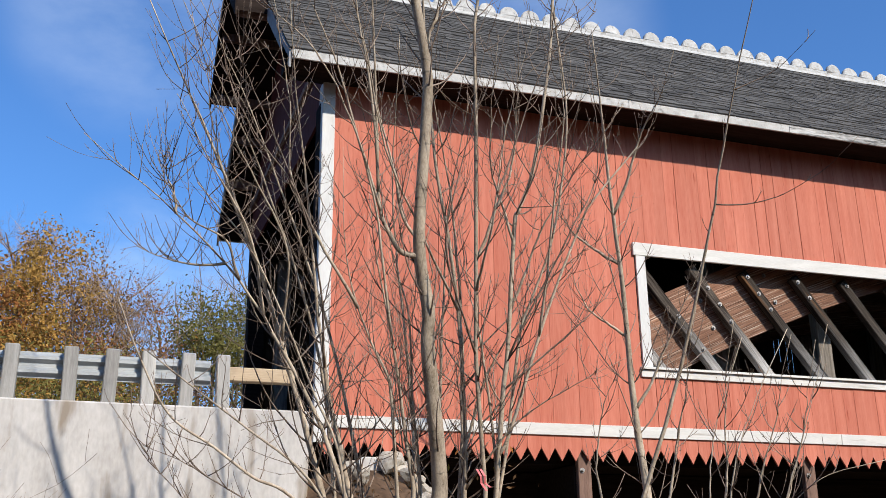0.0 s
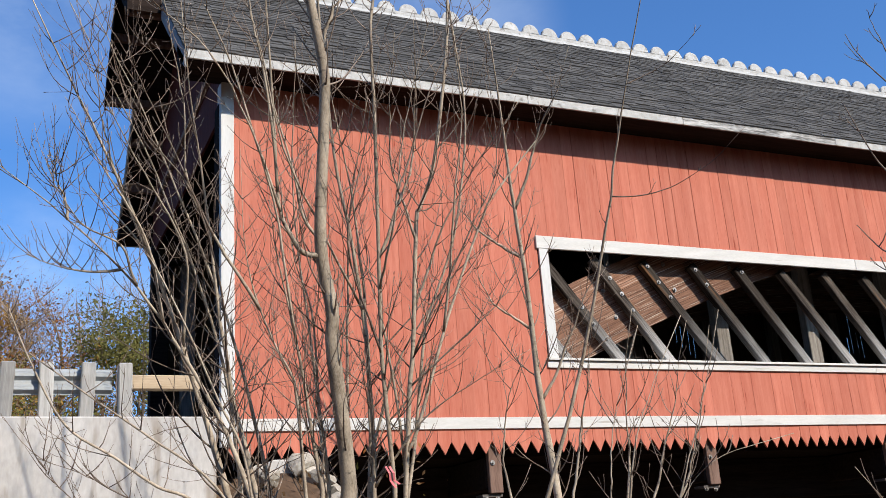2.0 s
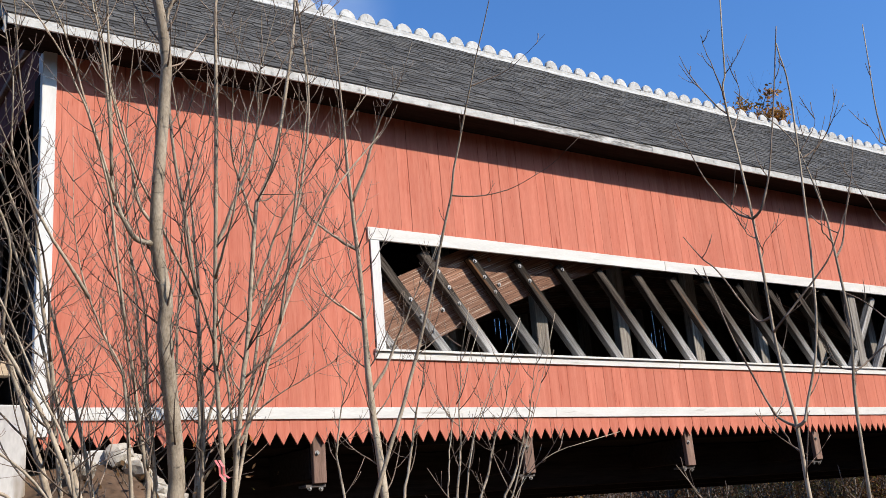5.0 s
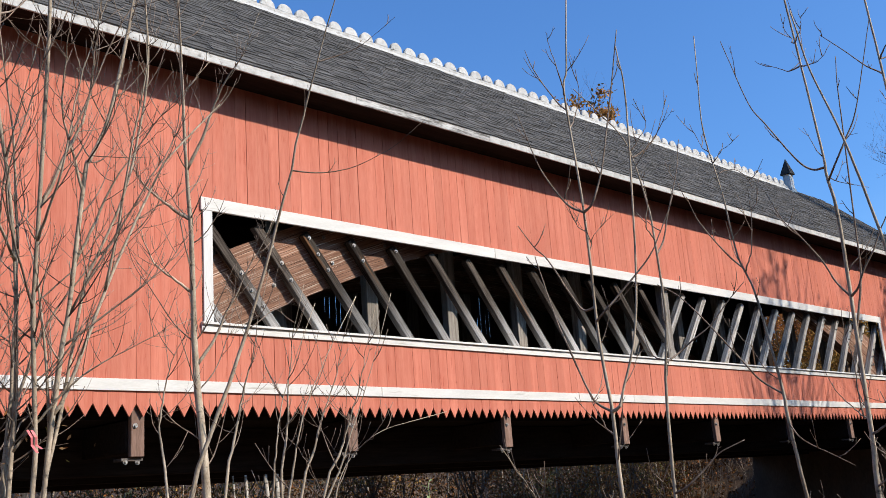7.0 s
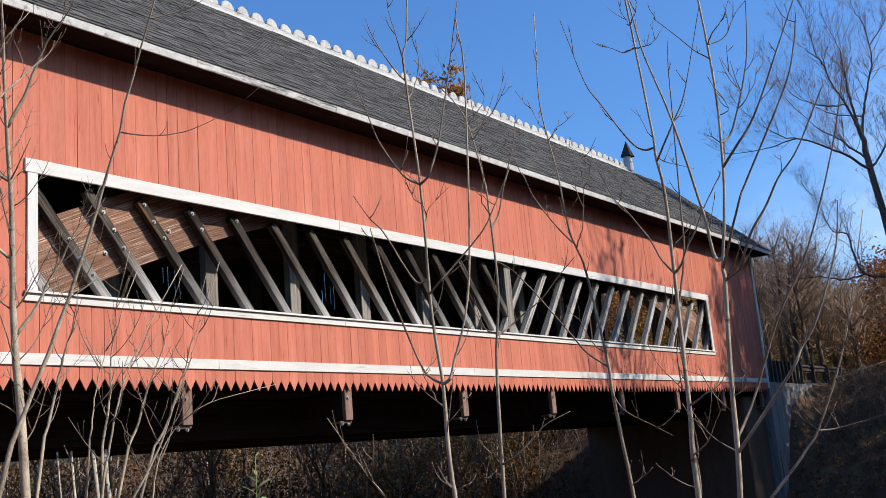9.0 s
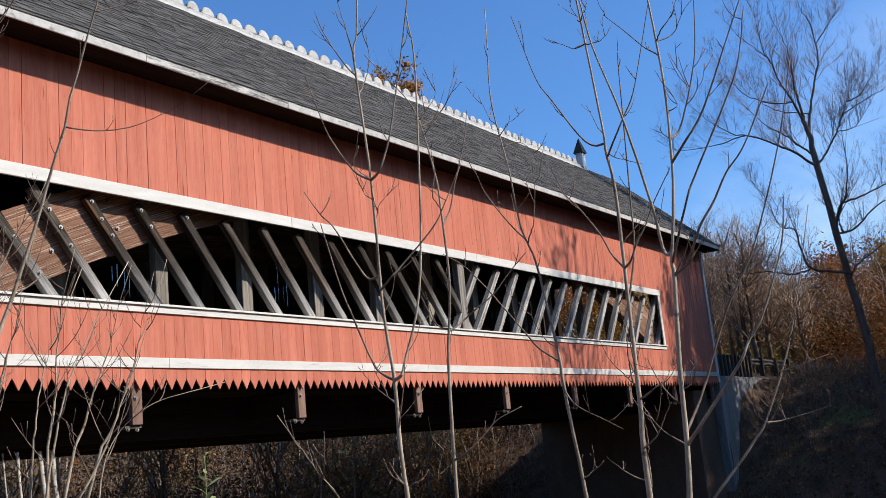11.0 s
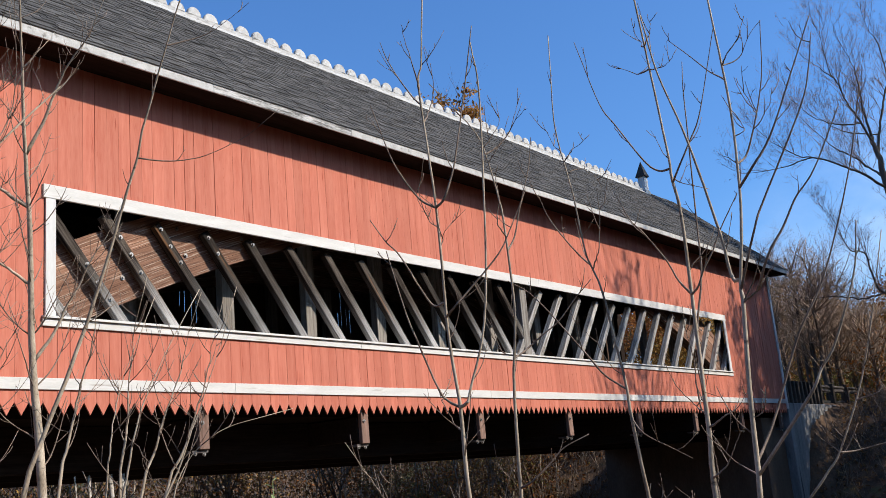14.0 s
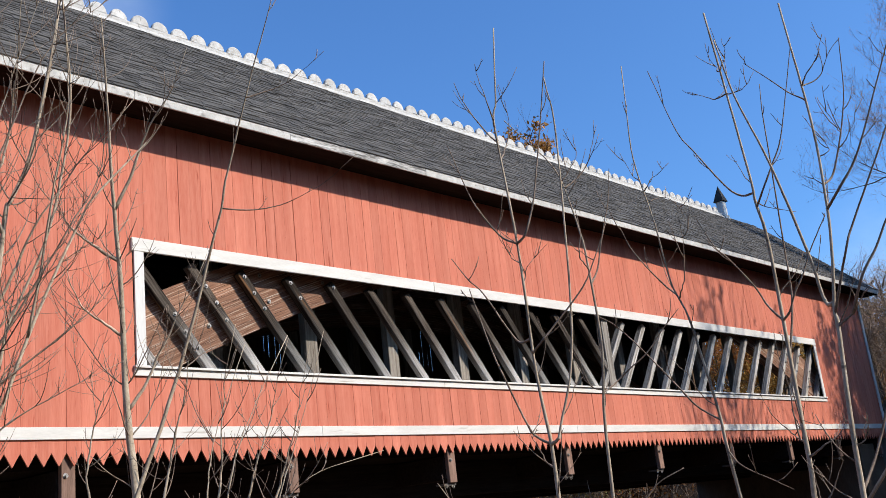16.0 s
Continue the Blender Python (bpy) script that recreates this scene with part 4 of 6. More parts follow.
MAIN_LIMBS = [
    ((-0.149, -4.960, 2.762), (-0.079, -4.991, 2.882), (-0.026, -5.035, 3.058), (-0.000, -5.060, 3.159), 0.0240),
    ((-0.090, -4.544, 0.975), (-0.234, -4.552, 1.008), (-0.337, -4.583, 1.133), (-0.422, -4.622, 1.287), (-0.473, -4.684, 1.534), (-0.523, -4.809, 2.035), (-0.643, -5.061, 3.043), 0.0220),
    ((-0.075, -4.518, 1.074), (-0.230, -4.579, 1.318), (-0.321, -4.665, 1.658), (-0.507, -4.788, 2.150), (-0.581, -4.844, 2.374), 0.0135),
    ((-0.478, -4.724, 1.296), (-0.615, -4.817, 1.667), (-0.694, -4.860, 1.840), (-0.911, -5.001, 2.402), (-1.136, -5.106, 2.823), 0.0130),
    ((-0.464, -4.718, 1.472), (-0.547, -4.842, 1.966), (-0.673, -4.987, 2.549), (-0.730, -5.031, 2.725), (-0.791, -5.098, 2.994), 0.0135),
]
CREEK_STEMS = [
    ((0.634, -3.631, -0.860), (0.613, -3.726, -0.426), (0.499, -3.941, 0.551), (0.354, -4.104, 1.290), (0.191, -4.245, 1.931), (0.066, -4.410, 2.681), 0.0205),
    ((0.775, -3.777, -0.876), (0.629, -4.010, 0.181), (0.593, -4.106, 0.618), (0.495, -4.467, 2.259), (0.427, -4.657, 3.124), (0.444, -4.726, 3.439), 0.0215),
    ((0.857, -3.826, -0.882), (0.874, -4.016, -0.018), (0.896, -4.091, 0.324), (0.902, -4.332, 1.417), (0.937, -4.366, 1.571), (1.065, -4.458, 1.991), (1.159, -4.667, 2.940), (1.167, -4.796, 3.527), 0.0215),
    ((0.973, -3.802, -0.537), (1.044, -4.019, 0.448), (1.088, -4.063, 0.650), (1.299, -4.200, 1.272), (1.388, -4.327, 1.850), (1.413, -4.479, 2.539), (1.277, -4.640, 3.272), 0.0135),
]
CREEK_FORKS = [
    ((0.900, -3.766, -0.926), (0.859, -3.830, -0.639), (0.760, -3.957, -0.060), (0.604, -4.106, 0.619), (0.572, -4.171, 0.912), 0.0170),
    ((0.844, -3.948, -0.554), (0.945, -3.990, -0.363), (1.220, -4.206, 0.620), (1.541, -4.400, 1.500), (1.653, -4.447, 1.716), (2.074, -4.563, 2.241), 0.0170),
]
young_tree("sapling_clump", "many-stemmed bare sapling clump with smooth grey bark", MAIN_STEMS + [
    ((-0.76, -4.07, -0.96), (-1.38, -4.29, 0.82), (-2.23, -5.03, 2.37), 0.0307),
    ((-0.62, -4.30, -0.98), (-1.56, -4.43, 0.67), (-2.50, -4.79, 1.41), 0.0231),
    ((-0.45, -3.83, -0.95), (-0.82, -4.00, 0.58), (-1.26, -4.95, 2.67), 0.0269),
    ((-0.50, -3.51, -0.92), (-1.05, -3.82, 1.17), (-1.94, -4.53, 2.69), 0.0203),
    ((-0.24, -3.47, -0.93), (-0.67, -3.64, 0.68), (-1.87, -4.50, 2.82), 0.0205),
], MAIN_LIMBS + [
    ((-1.42, -4.31, 0.90), (-1.75, -4.53, 1.61), (-1.92, -4.96, 2.21), 0.0142),
    ((-1.65, -4.44, 0.71), (-1.96, -4.43, 0.79), (-2.25, -4.58, 0.81), 0.0115),
    ((-2.02, -4.53, 1.09), (-2.12, -4.62, 1.35), (-2.23, -4.83, 1.49), 0.0115),
], 4, "saplings on the bank", root=(-0.3, -4.1), shoots=28, reach=0.95, slim=1.0, sprays=CLUMP_SHOOTS + ARCHING_SHOOTS, top=2.4)
young_tree("sapling_clump", "bare multi-stemmed sapling clump beside the creek", CREEK_STEMS + [
    ((0.67, -3.43, -0.96), (0.61, -3.66, 0.61), (0.14, -4.40, 2.52), 0.0291),
    ((0.34, -3.22, -0.93), (0.12, -3.38, 0.55), (-0.20, -4.32, 2.79), 0.0214),
    ((0.62, -3.10, -0.93), (0.53, -3.30, 0.58), (0.51, -4.09, 2.36), 0.0219),
], CREEK_FORKS + [
    ((0.60, -3.41, -0.91), (0.89, -3.69, 0.29), (1.64, -4.50, 1.29), 0.0159),
    ((0.43, -3.88, -0.99), (1.08, -4.22, -0.22), (1.46, -4.62, 0.05), 0.0125),
    ((0.89, -4.31, 1.30), (0.68, -4.46, 1.88), (0.49, -4.94, 2.63), 0.0128),
    ((0.58, -4.11, 1.08), (0.72, -4.32, 1.50), (0.68, -5.07, 2.71), 0.0154),
    ((0.90, -4.13, 0.72), (1.15, -4.46, 1.38), (1.42, -5.09, 2.08), 0.0128),
], 9, "saplings on the bank", root=(0.5, -3.8), shoots=26, reach=0.95, slim=1.0, sprays=CREEK_SHOOTS, top=2.0)
young_tree("sapling", "slender bare sapling close to the bridge wall", [
    ((3.32, -2.24, -0.97), (3.01, -2.48, 1.37), (2.34, -3.38, 3.79), 0.0458),
], [
    ((2.81, -2.70, 2.32), (3.03, -3.20, 3.12), (3.03, -3.67, 3.60), 0.0196),
    ((2.94, -2.54, 1.69), (2.57, -2.47, 2.03), (2.20, -2.57, 2.31), 0.0196),
    ((3.17, -2.30, 0.23), (3.47, -2.61, 0.82), (3.59, -3.06, 1.50), 0.0196),
    ((3.08, -2.40, 0.93), (2.73, -2.30, 1.27), (2.41, -2.44, 1.69), 0.0164),
], 14, "saplings on the bank", shoots=26, reach=0.95)
young_tree("sapling", "thin arching bare sapling on the creek bank", [
    ((2.06, -4.17, -1.07), (2.49, -4.90, 1.16), (2.41, -6.08, 3.05), 0.0236),
], [
    ((2.57, -5.10, 1.51), (2.93, -5.38, 1.55), (3.20, -5.93, 1.76), 0.0065),
    ((2.64, -5.62, 2.43), (2.75, -5.79, 2.56), (2.83, -6.15, 2.66), 0.0060),
], 15, "saplings on the bank", shoots=4, reach=0.5, low=0.35)
young_tree("sapling", "low bare shoots on the creek bank", [
    ((2.23, -5.21, -1.16), (2.24, -5.29, -0.49), (2.20, -5.54, 0.02), 0.0124),
    ((2.39, -5.32, -1.18), (2.55, -5.50, -0.53), (2.52, -5.75, -0.11), 0.0124),
    ((2.54, -5.42, -1.19), (2.71, -5.60, -0.68), (2.69, -5.87, -0.18), 0.0124),
    ((1.42, -4.73, -1.09), (1.38, -4.77, -0.50), (1.48, -5.09, 0.01), 0.0124),
    ((1.86, -4.98, -1.13), (1.95, -5.10, -0.46), (1.94, -5.39, 0.14), 0.0143),
], [

], 25, "saplings on the bank", shoots=10, reach=0.6, low=0.2)
young_tree("sapling", "sprawling thin bare shoots on the creek bank", [
    ((1.15, -6.60, -1.54), (1.12, -6.72, -0.97), (1.22, -6.84, -0.47), 0.0095),
    ((1.18, -6.70, -1.55), (1.24, -6.82, -0.95), (1.44, -6.94, -0.40), 0.0105),
    ((1.33, -6.80, -1.57), (1.53, -6.92, -1.10), (1.75, -7.04, -0.40), 0.0100),
    ((2.83, -7.60, -1.75), (2.56, -7.72, -1.61), (2.21, -7.84, -1.38), 0.0070),
    ((1.48, -6.80, -1.58), (1.64, -6.92, -1.10), (1.93, -7.04, -0.96), 0.0065),
], [], 33, "saplings on the bank", shoots=4, reach=0.55, low=0.2, slim=0.95)
FORKED_LIMBS = [
    ((2.989, -7.979, 0.471), (2.931, -7.901, 0.525), (2.882, -7.835, 0.633), (2.849, -7.791, 0.731), (2.806, -7.734, 0.890), (2.740, -7.645, 1.277), 0.0085),
    ((2.814, -8.112, 0.409), (2.847, -8.156, 0.466), (2.882, -8.203, 0.607), (2.914, -8.246, 0.790), (2.981, -8.335, 1.293), (3.031, -8.402, 1.724), 0.0095),
    ((2.961, -7.941, 1.251), (2.923, -7.890, 1.344), (2.867, -7.815, 1.506), (2.823, -7.757, 1.667), (2.803, -7.729, 1.782), 0.0060),
    ((2.798, -8.058, 1.302), (2.782, -8.036, 1.498), (2.758, -8.003, 1.676), (2.744, -7.984, 1.810), 0.0060),
    ((3.014, -7.928, 1.106), (3.040, -7.963, 1.244), (3.052, -7.980, 1.421), (3.055, -7.983, 1.601), 0.0055),
]
FORKED_SHOOTS = [
    ((3.031, -7.951, -0.298), (2.981, -7.884, -0.239), (2.937, -7.826, -0.130), (2.852, -7.712, 0.150), (2.796, -7.637, 0.261), (2.741, -7.563, 0.415), 0.0080),
    ((2.792, -8.132, -0.349), (2.831, -8.184, -0.304), (2.886, -8.258, -0.213), (3.026, -8.445, 0.027), (3.080, -8.519, 0.181), (3.138, -8.596, 0.378), 0.0080),
    ((3.028, -7.997, -0.992), (2.980, -7.933, -0.918), (2.944, -7.885, -0.823), (2.856, -7.767, -0.392), (2.827, -7.728, -0.226), (2.776, -7.661, 0.149), 0.0095),
    ((2.852, -8.129, -1.007), (2.879, -8.166, -0.962), (2.899, -8.192, -0.881), (2.998, -8.324, -0.272), (3.054, -8.400, 1.165), (3.041, -8.382, 1.602), 0.0115),
    ((3.015, -8.013, -1.129), (2.980, -7.967, -1.078), (2.953, -7.930, -0.957), (2.930, -7.899, -0.844), 0.0070),
]
FORKED_TWIGS = [
    ((2.907, -8.035, 0.207), (2.945, -8.087, 0.273), (2.973, -8.124, 0.352), 0.0045),
    ((2.990, -7.980, 0.324), (2.949, -7.926, 0.392), (2.925, -7.892, 0.492), 0.0045),
    ((2.943, -8.084, -1.742), (2.973, -8.124, -1.684), (2.997, -8.156, -1.662), 0.0050),
    ((3.023, -8.024, -1.746), (2.995, -7.987, -1.659), (2.954, -7.932, -1.540), 0.0050),
]
young_tree("sapling", "forked bare sapling on the creek bank", [
    ((2.946, -8.088, -1.772), (2.935, -8.073, -1.474), (2.933, -8.070, -0.981), (2.916, -8.048, -0.629), (2.910, -8.040, -0.352), (2.907, -8.036, 0.443), (2.878, -7.996, 1.343), (2.896, -8.021, 1.539), (2.912, -8.042, 1.805), 0.0150),
], FORKED_LIMBS + FORKED_SHOOTS + FORKED_TWIGS, 16, "saplings on the bank", shoots=4, low=0.2, reach=0.45, taper=0.85)
STRAIGHT_LIMBS = [
    ((3.550, -8.178, 0.131), (3.588, -8.235, 0.278), (3.616, -8.276, 0.450), (3.650, -8.326, 0.645), (3.680, -8.371, 0.820), (3.700, -8.401, 1.022), 0.0070),
    ((3.382, -8.287, 0.214), (3.367, -8.265, 0.345), (3.365, -8.262, 0.540), (3.368, -8.267, 0.757), 0.0060),
    ((3.576, -8.128, -0.658), (3.627, -8.204, -0.573), (3.698, -8.308, -0.479), (3.774, -8.421, -0.384), (3.854, -8.539, -0.225), (3.921, -8.638, -0.106), 0.0070),
    ((3.534, -8.155, -0.663), (3.491, -8.092, -0.586), (3.464, -8.051, -0.485), (3.430, -8.001, -0.302), 0.0060),
    ((3.411, -8.152, 0.951), (3.446, -8.204, 1.036), (3.488, -8.266, 1.256), 0.0050),
    ((3.516, -8.129, 0.891), (3.576, -8.217, 1.018), (3.625, -8.289, 1.171), (3.672, -8.359, 1.372), 0.0065),
]
STRAIGHT_SHOOTS = [
    ((3.345, -8.232, -1.554), (3.389, -8.297, -1.514), (3.461, -8.403, -1.409), (3.522, -8.494, -1.309), (3.615, -8.632, -1.238), 0.0075),
    ((3.516, -8.128, -1.228), (3.491, -8.092, -1.345), (3.461, -8.047, -1.500), (3.439, -8.014, -1.675), 0.0060),
]
young_tree("sapling", "straight bare sapling on the creek bank", [
    ((3.419, -8.163, -1.818), (3.431, -8.182, -1.071), (3.445, -8.201, -0.707), (3.472, -8.242, -0.295), (3.466, -8.233, 0.347), (3.455, -8.217, 0.567), (3.412, -8.153, 0.974), (3.368, -8.087, 1.152), (3.324, -8.023, 1.259), 0.0120),
], STRAIGHT_LIMBS + STRAIGHT_SHOOTS, 17, "saplings on the bank", shoots=4, low=0.2, reach=0.45, taper=0.9)
LEANING_LIMBS = [
    ((4.270, -8.628, -0.904), (4.213, -8.515, -0.783), (4.161, -8.414, -0.618), (4.056, -8.207, -0.283), (3.983, -8.065, -0.085), (3.926, -7.952, 0.011), 0.0075),
    ((4.040, -8.617, -0.000), (4.062, -8.659, 0.128), (4.080, -8.696, 0.392), (4.091, -8.717, 0.616), 0.0060),
    ((4.216, -8.522, 0.040), (4.177, -8.445, 0.163), (4.124, -8.341, 0.338), (4.080, -8.255, 0.512), (4.057, -8.209, 0.682), 0.0070),
    ((4.064, -8.444, 0.923), (4.108, -8.531, 0.991), (4.153, -8.618, 1.072), 0.0045),
    ((4.153, -8.398, 0.988), (4.127, -8.348, 1.114), (4.106, -8.305, 1.241), 0.0045),
    ((4.170, -8.430, 0.803), (4.230, -8.549, 0.862), (4.276, -8.639, 0.741), 0.0040),
]
LEANING_SHOOTS = [
    ((4.107, -8.748, -1.132), (4.130, -8.794, -1.228), (4.165, -8.862, -1.293), (4.218, -8.965, -1.362), (4.278, -9.085, -1.448), 0.0055),
    ((4.218, -8.746, -1.775), (4.249, -8.807, -1.752), (4.283, -8.873, -1.693), 0.0050),
    ((4.312, -8.710, -1.800), (4.308, -8.701, -1.696), (4.314, -8.714, -1.643), 0.0040),
]
young_tree("sapling", "thin leaning bare sapling", [
    ((4.226, -8.761, -1.919), (4.196, -8.702, -1.127), (4.193, -8.696, -0.914), (4.175, -8.661, -0.566), (4.147, -8.607, -0.119), (4.111, -8.535, 0.159), (4.092, -8.498, 0.622), (4.056, -8.428, 1.195), (4.063, -8.442, 1.651), 0.0130),
], LEANING_LIMBS + LEANING_SHOOTS, 18, "saplings on the bank", shoots=4, low=0.2, reach=0.45, taper=0.9)
STURDY_LIMBS = [
    ((4.839, -9.018, 0.811), (4.798, -8.926, 0.859), (4.756, -8.829, 0.963), (4.677, -8.648, 1.315), (4.635, -8.550, 1.524), (4.582, -8.428, 2.071), 0.0085),
    ((4.562, -9.134, 0.702), (4.598, -9.217, 0.830), (4.632, -9.296, 0.982), (4.662, -9.364, 1.114), (4.690, -9.428, 1.318), (4.753, -9.575, 1.875), 0.0080),
    ((4.768, -8.982, 1.671), (4.735, -8.906, 1.695), (4.699, -8.823, 1.740), (4.655, -8.722, 1.819), 0.0060),
    ((4.592, -9.078, 1.589), (4.628, -9.161, 1.648), (4.673, -9.264, 1.743), 0.0055),
    ((4.768, -8.981, 1.824), (4.753, -8.947, 1.957), (4.740, -8.917, 2.143), 0.0060),
    ((4.581, -9.054, 1.841), (4.598, -9.092, 1.959), (4.607, -9.113, 2.081), 0.0060),
]
STURDY_SHOOTS = [
    ((4.574, -9.163, -0.240), (4.593, -9.206, -0.179), (4.617, -9.260, -0.051), (4.649, -9.334, 0.074), (4.683, -9.414, 0.244), (4.742, -9.549, 0.476), 0.0090),
    ((4.839, -9.020, -0.202), (4.810, -8.953, -0.063), (4.782, -8.888, 0.110), (4.720, -8.746, 0.368), (4.688, -8.671, 0.475), (4.651, -8.587, 0.706), 0.0085),
    ((4.699, -9.074, 0.735), (4.745, -9.179, 0.666), (4.785, -9.273, 0.619), 0.0050),
    ((4.791, -9.036, -0.471), (4.837, -9.141, -0.048), (4.846, -9.162, 0.324), (4.860, -9.193, 1.088), (4.866, -9.207, 1.481), (4.875, -9.227, 1.703), 0.0080),
    ((4.608, -9.116, -1.249), (4.649, -9.210, -1.182), (4.694, -9.313, -1.129), (4.724, -9.383, -1.030), 0.0085),
]
STURDY_TWIGS = [
    ((4.592, -9.079, -1.643), (4.621, -9.144, -1.578), (4.661, -9.238, -1.440), (4.702, -9.331, -1.302), 0.0080),
    ((4.833, -9.007, -1.161), (4.806, -8.945, -1.066), (4.769, -8.859, -0.922), (4.733, -8.776, -0.732), 0.0070),
    ((4.791, -9.035, -1.120), (4.773, -8.994, -0.804), (4.767, -8.979, -0.577), (4.771, -8.988, -0.305), 0.0060),
    ((4.810, -9.079, -1.986), (4.803, -9.061, -1.730), (4.796, -9.046, -1.514), (4.787, -9.026, -1.273), 0.0100),
    ((4.853, -9.052, -1.882), (4.803, -8.938, -1.842), (4.764, -8.846, -1.765), (4.722, -8.749, -1.661), 0.0070),
]
young_tree("sapling", "sturdy bare sapling with rising forks", [
    ((4.691, -9.056, -1.974), (4.692, -9.057, -1.553), (4.698, -9.071, -1.297), (4.701, -9.079, -0.950), (4.705, -9.088, -0.508), (4.711, -9.100, 0.409), (4.698, -9.071, 0.745), (4.696, -9.067, 0.986), (4.667, -9.001, 2.089), 0.0212),
], STURDY_LIMBS + STURDY_SHOOTS + STURDY_TWIGS, 19, "saplings on the bank", shoots=4, low=0.2, reach=0.45, taper=0.84)
DOUBLE_LIMBS = [
    ((4.562, -9.533, -0.249), (4.545, -9.492, -0.170), (4.531, -9.456, 0.189), (4.483, -9.332, 0.937), (4.428, -9.191, 1.530), (4.405, -9.132, 2.003), 0.0135),
    ((4.191, -9.684, -0.316), (4.245, -9.822, 0.088), (4.275, -9.900, 0.266), (4.406, -10.236, 0.916), (4.443, -10.330, 1.205), (4.460, -10.373, 1.418), 0.0090),
    ((4.285, -9.650, -0.417), (4.323, -9.747, -0.326), (4.356, -9.833, -0.234), (4.390, -9.919, -0.141), 0.0080),
    ((4.153, -9.725, -0.425), (4.221, -9.899, -0.118), (4.265, -10.011, 0.051), (4.306, -10.116, 0.243), (4.362, -10.261, 0.429), (4.439, -10.459, 0.819), 0.0100),
    ((4.277, -9.768, 0.468), (4.310, -9.852, 0.540), (4.355, -9.966, 0.695), (4.394, -10.067, 0.895), (4.446, -10.201, 1.202), (4.509, -10.363, 1.573), 0.0100),
]
DOUBLE_SHOOTS = [
    ((4.559, -9.666, 0.594), (4.584, -9.728, 0.720), (4.611, -9.797, 0.890), (4.635, -9.861, 1.084), (4.661, -9.926, 1.350), (4.678, -9.970, 1.741), 0.0085),
    ((4.325, -9.752, 1.394), (4.349, -9.813, 1.473), (4.377, -9.886, 1.596), (4.402, -9.949, 1.722), 0.0060),
    ((4.520, -9.701, 1.400), (4.550, -9.779, 1.478), (4.587, -9.874, 1.600), (4.630, -9.984, 1.743), 0.0055),
    ((4.560, -9.668, 1.315), (4.549, -9.640, 1.381), (4.524, -9.574, 1.441), (4.482, -9.467, 1.580), (4.428, -9.329, 1.750), 0.0065),
    ((4.492, -9.907, 1.033), (4.475, -9.862, 1.050), (4.457, -9.815, 1.241), 0.0040),
    ((4.470, -9.848, 0.873), (4.448, -9.793, 0.873), (4.430, -9.746, 0.994), 0.0040),
]
DOUBLE_TWIGS = [
    ((4.565, -9.816, 0.905), (4.595, -9.896, 0.973), (4.626, -9.973, 1.150), 0.0045),
    ((4.066, -9.639, -1.628), (4.215, -10.020, -1.114), (4.250, -10.111, -0.950), (4.293, -10.220, -0.788), (4.362, -10.397, -0.338), (4.385, -10.458, -0.025), 0.0110),
    ((4.585, -9.457, -1.519), (4.644, -9.608, -1.225), (4.735, -9.839, -0.664), (4.829, -10.080, -0.224), (4.935, -10.354, 0.526), (4.998, -10.515, 1.132), 0.0095),
    ((4.354, -9.551, -1.266), (4.375, -9.606, -1.183), (4.391, -9.646, -1.067), 0.0055),
    ((4.483, -9.470, -1.637), (4.448, -9.379, -1.527), (4.416, -9.297, -1.417), (4.386, -9.222, -1.307), 0.0060),
]
young_tree("sapling", "sturdy forked bare sapling", [
    ((4.336, -9.505, -1.964), (4.347, -9.534, -1.615), (4.358, -9.563, -1.017), (4.376, -9.608, -0.401), (4.376, -9.607, -0.283), (4.398, -9.665, 0.102), (4.413, -9.702, 0.445), (4.422, -9.727, 1.066), (4.413, -9.702, 1.763), 0.0200),
], DOUBLE_LIMBS + DOUBLE_SHOOTS + DOUBLE_TWIGS, 20, "saplings on the bank", shoots=4, low=0.2, reach=0.45, taper=0.84)
BOWED_LIMBS = [
    ((5.201, -9.852, -1.510), (5.246, -9.978, -1.505), (5.303, -10.138, -1.474), (5.360, -10.298, -1.435), 0.0065),
    ((5.075, -10.095, -1.138), (5.127, -10.241, -1.104), (5.166, -10.351, -1.074), 0.0060),
    ((5.106, -9.882, -1.501), (5.087, -9.830, -1.420), (5.074, -9.794, -1.339), 0.0045),
]
young_tree("sapling", "bowed pale bare sapling", [
    ((4.956, -9.461, -2.017), (5.041, -9.701, -1.745), (5.075, -9.794, -1.628), (5.105, -9.880, -1.510), (5.164, -10.047, -1.144), (5.202, -10.154, -0.855), (5.242, -10.266, -0.476), (5.264, -10.327, -0.241), 0.0095),
], BOWED_LIMBS, 22, "saplings on the bank", shoots=4, low=0.2, reach=0.45, taper=0.8)


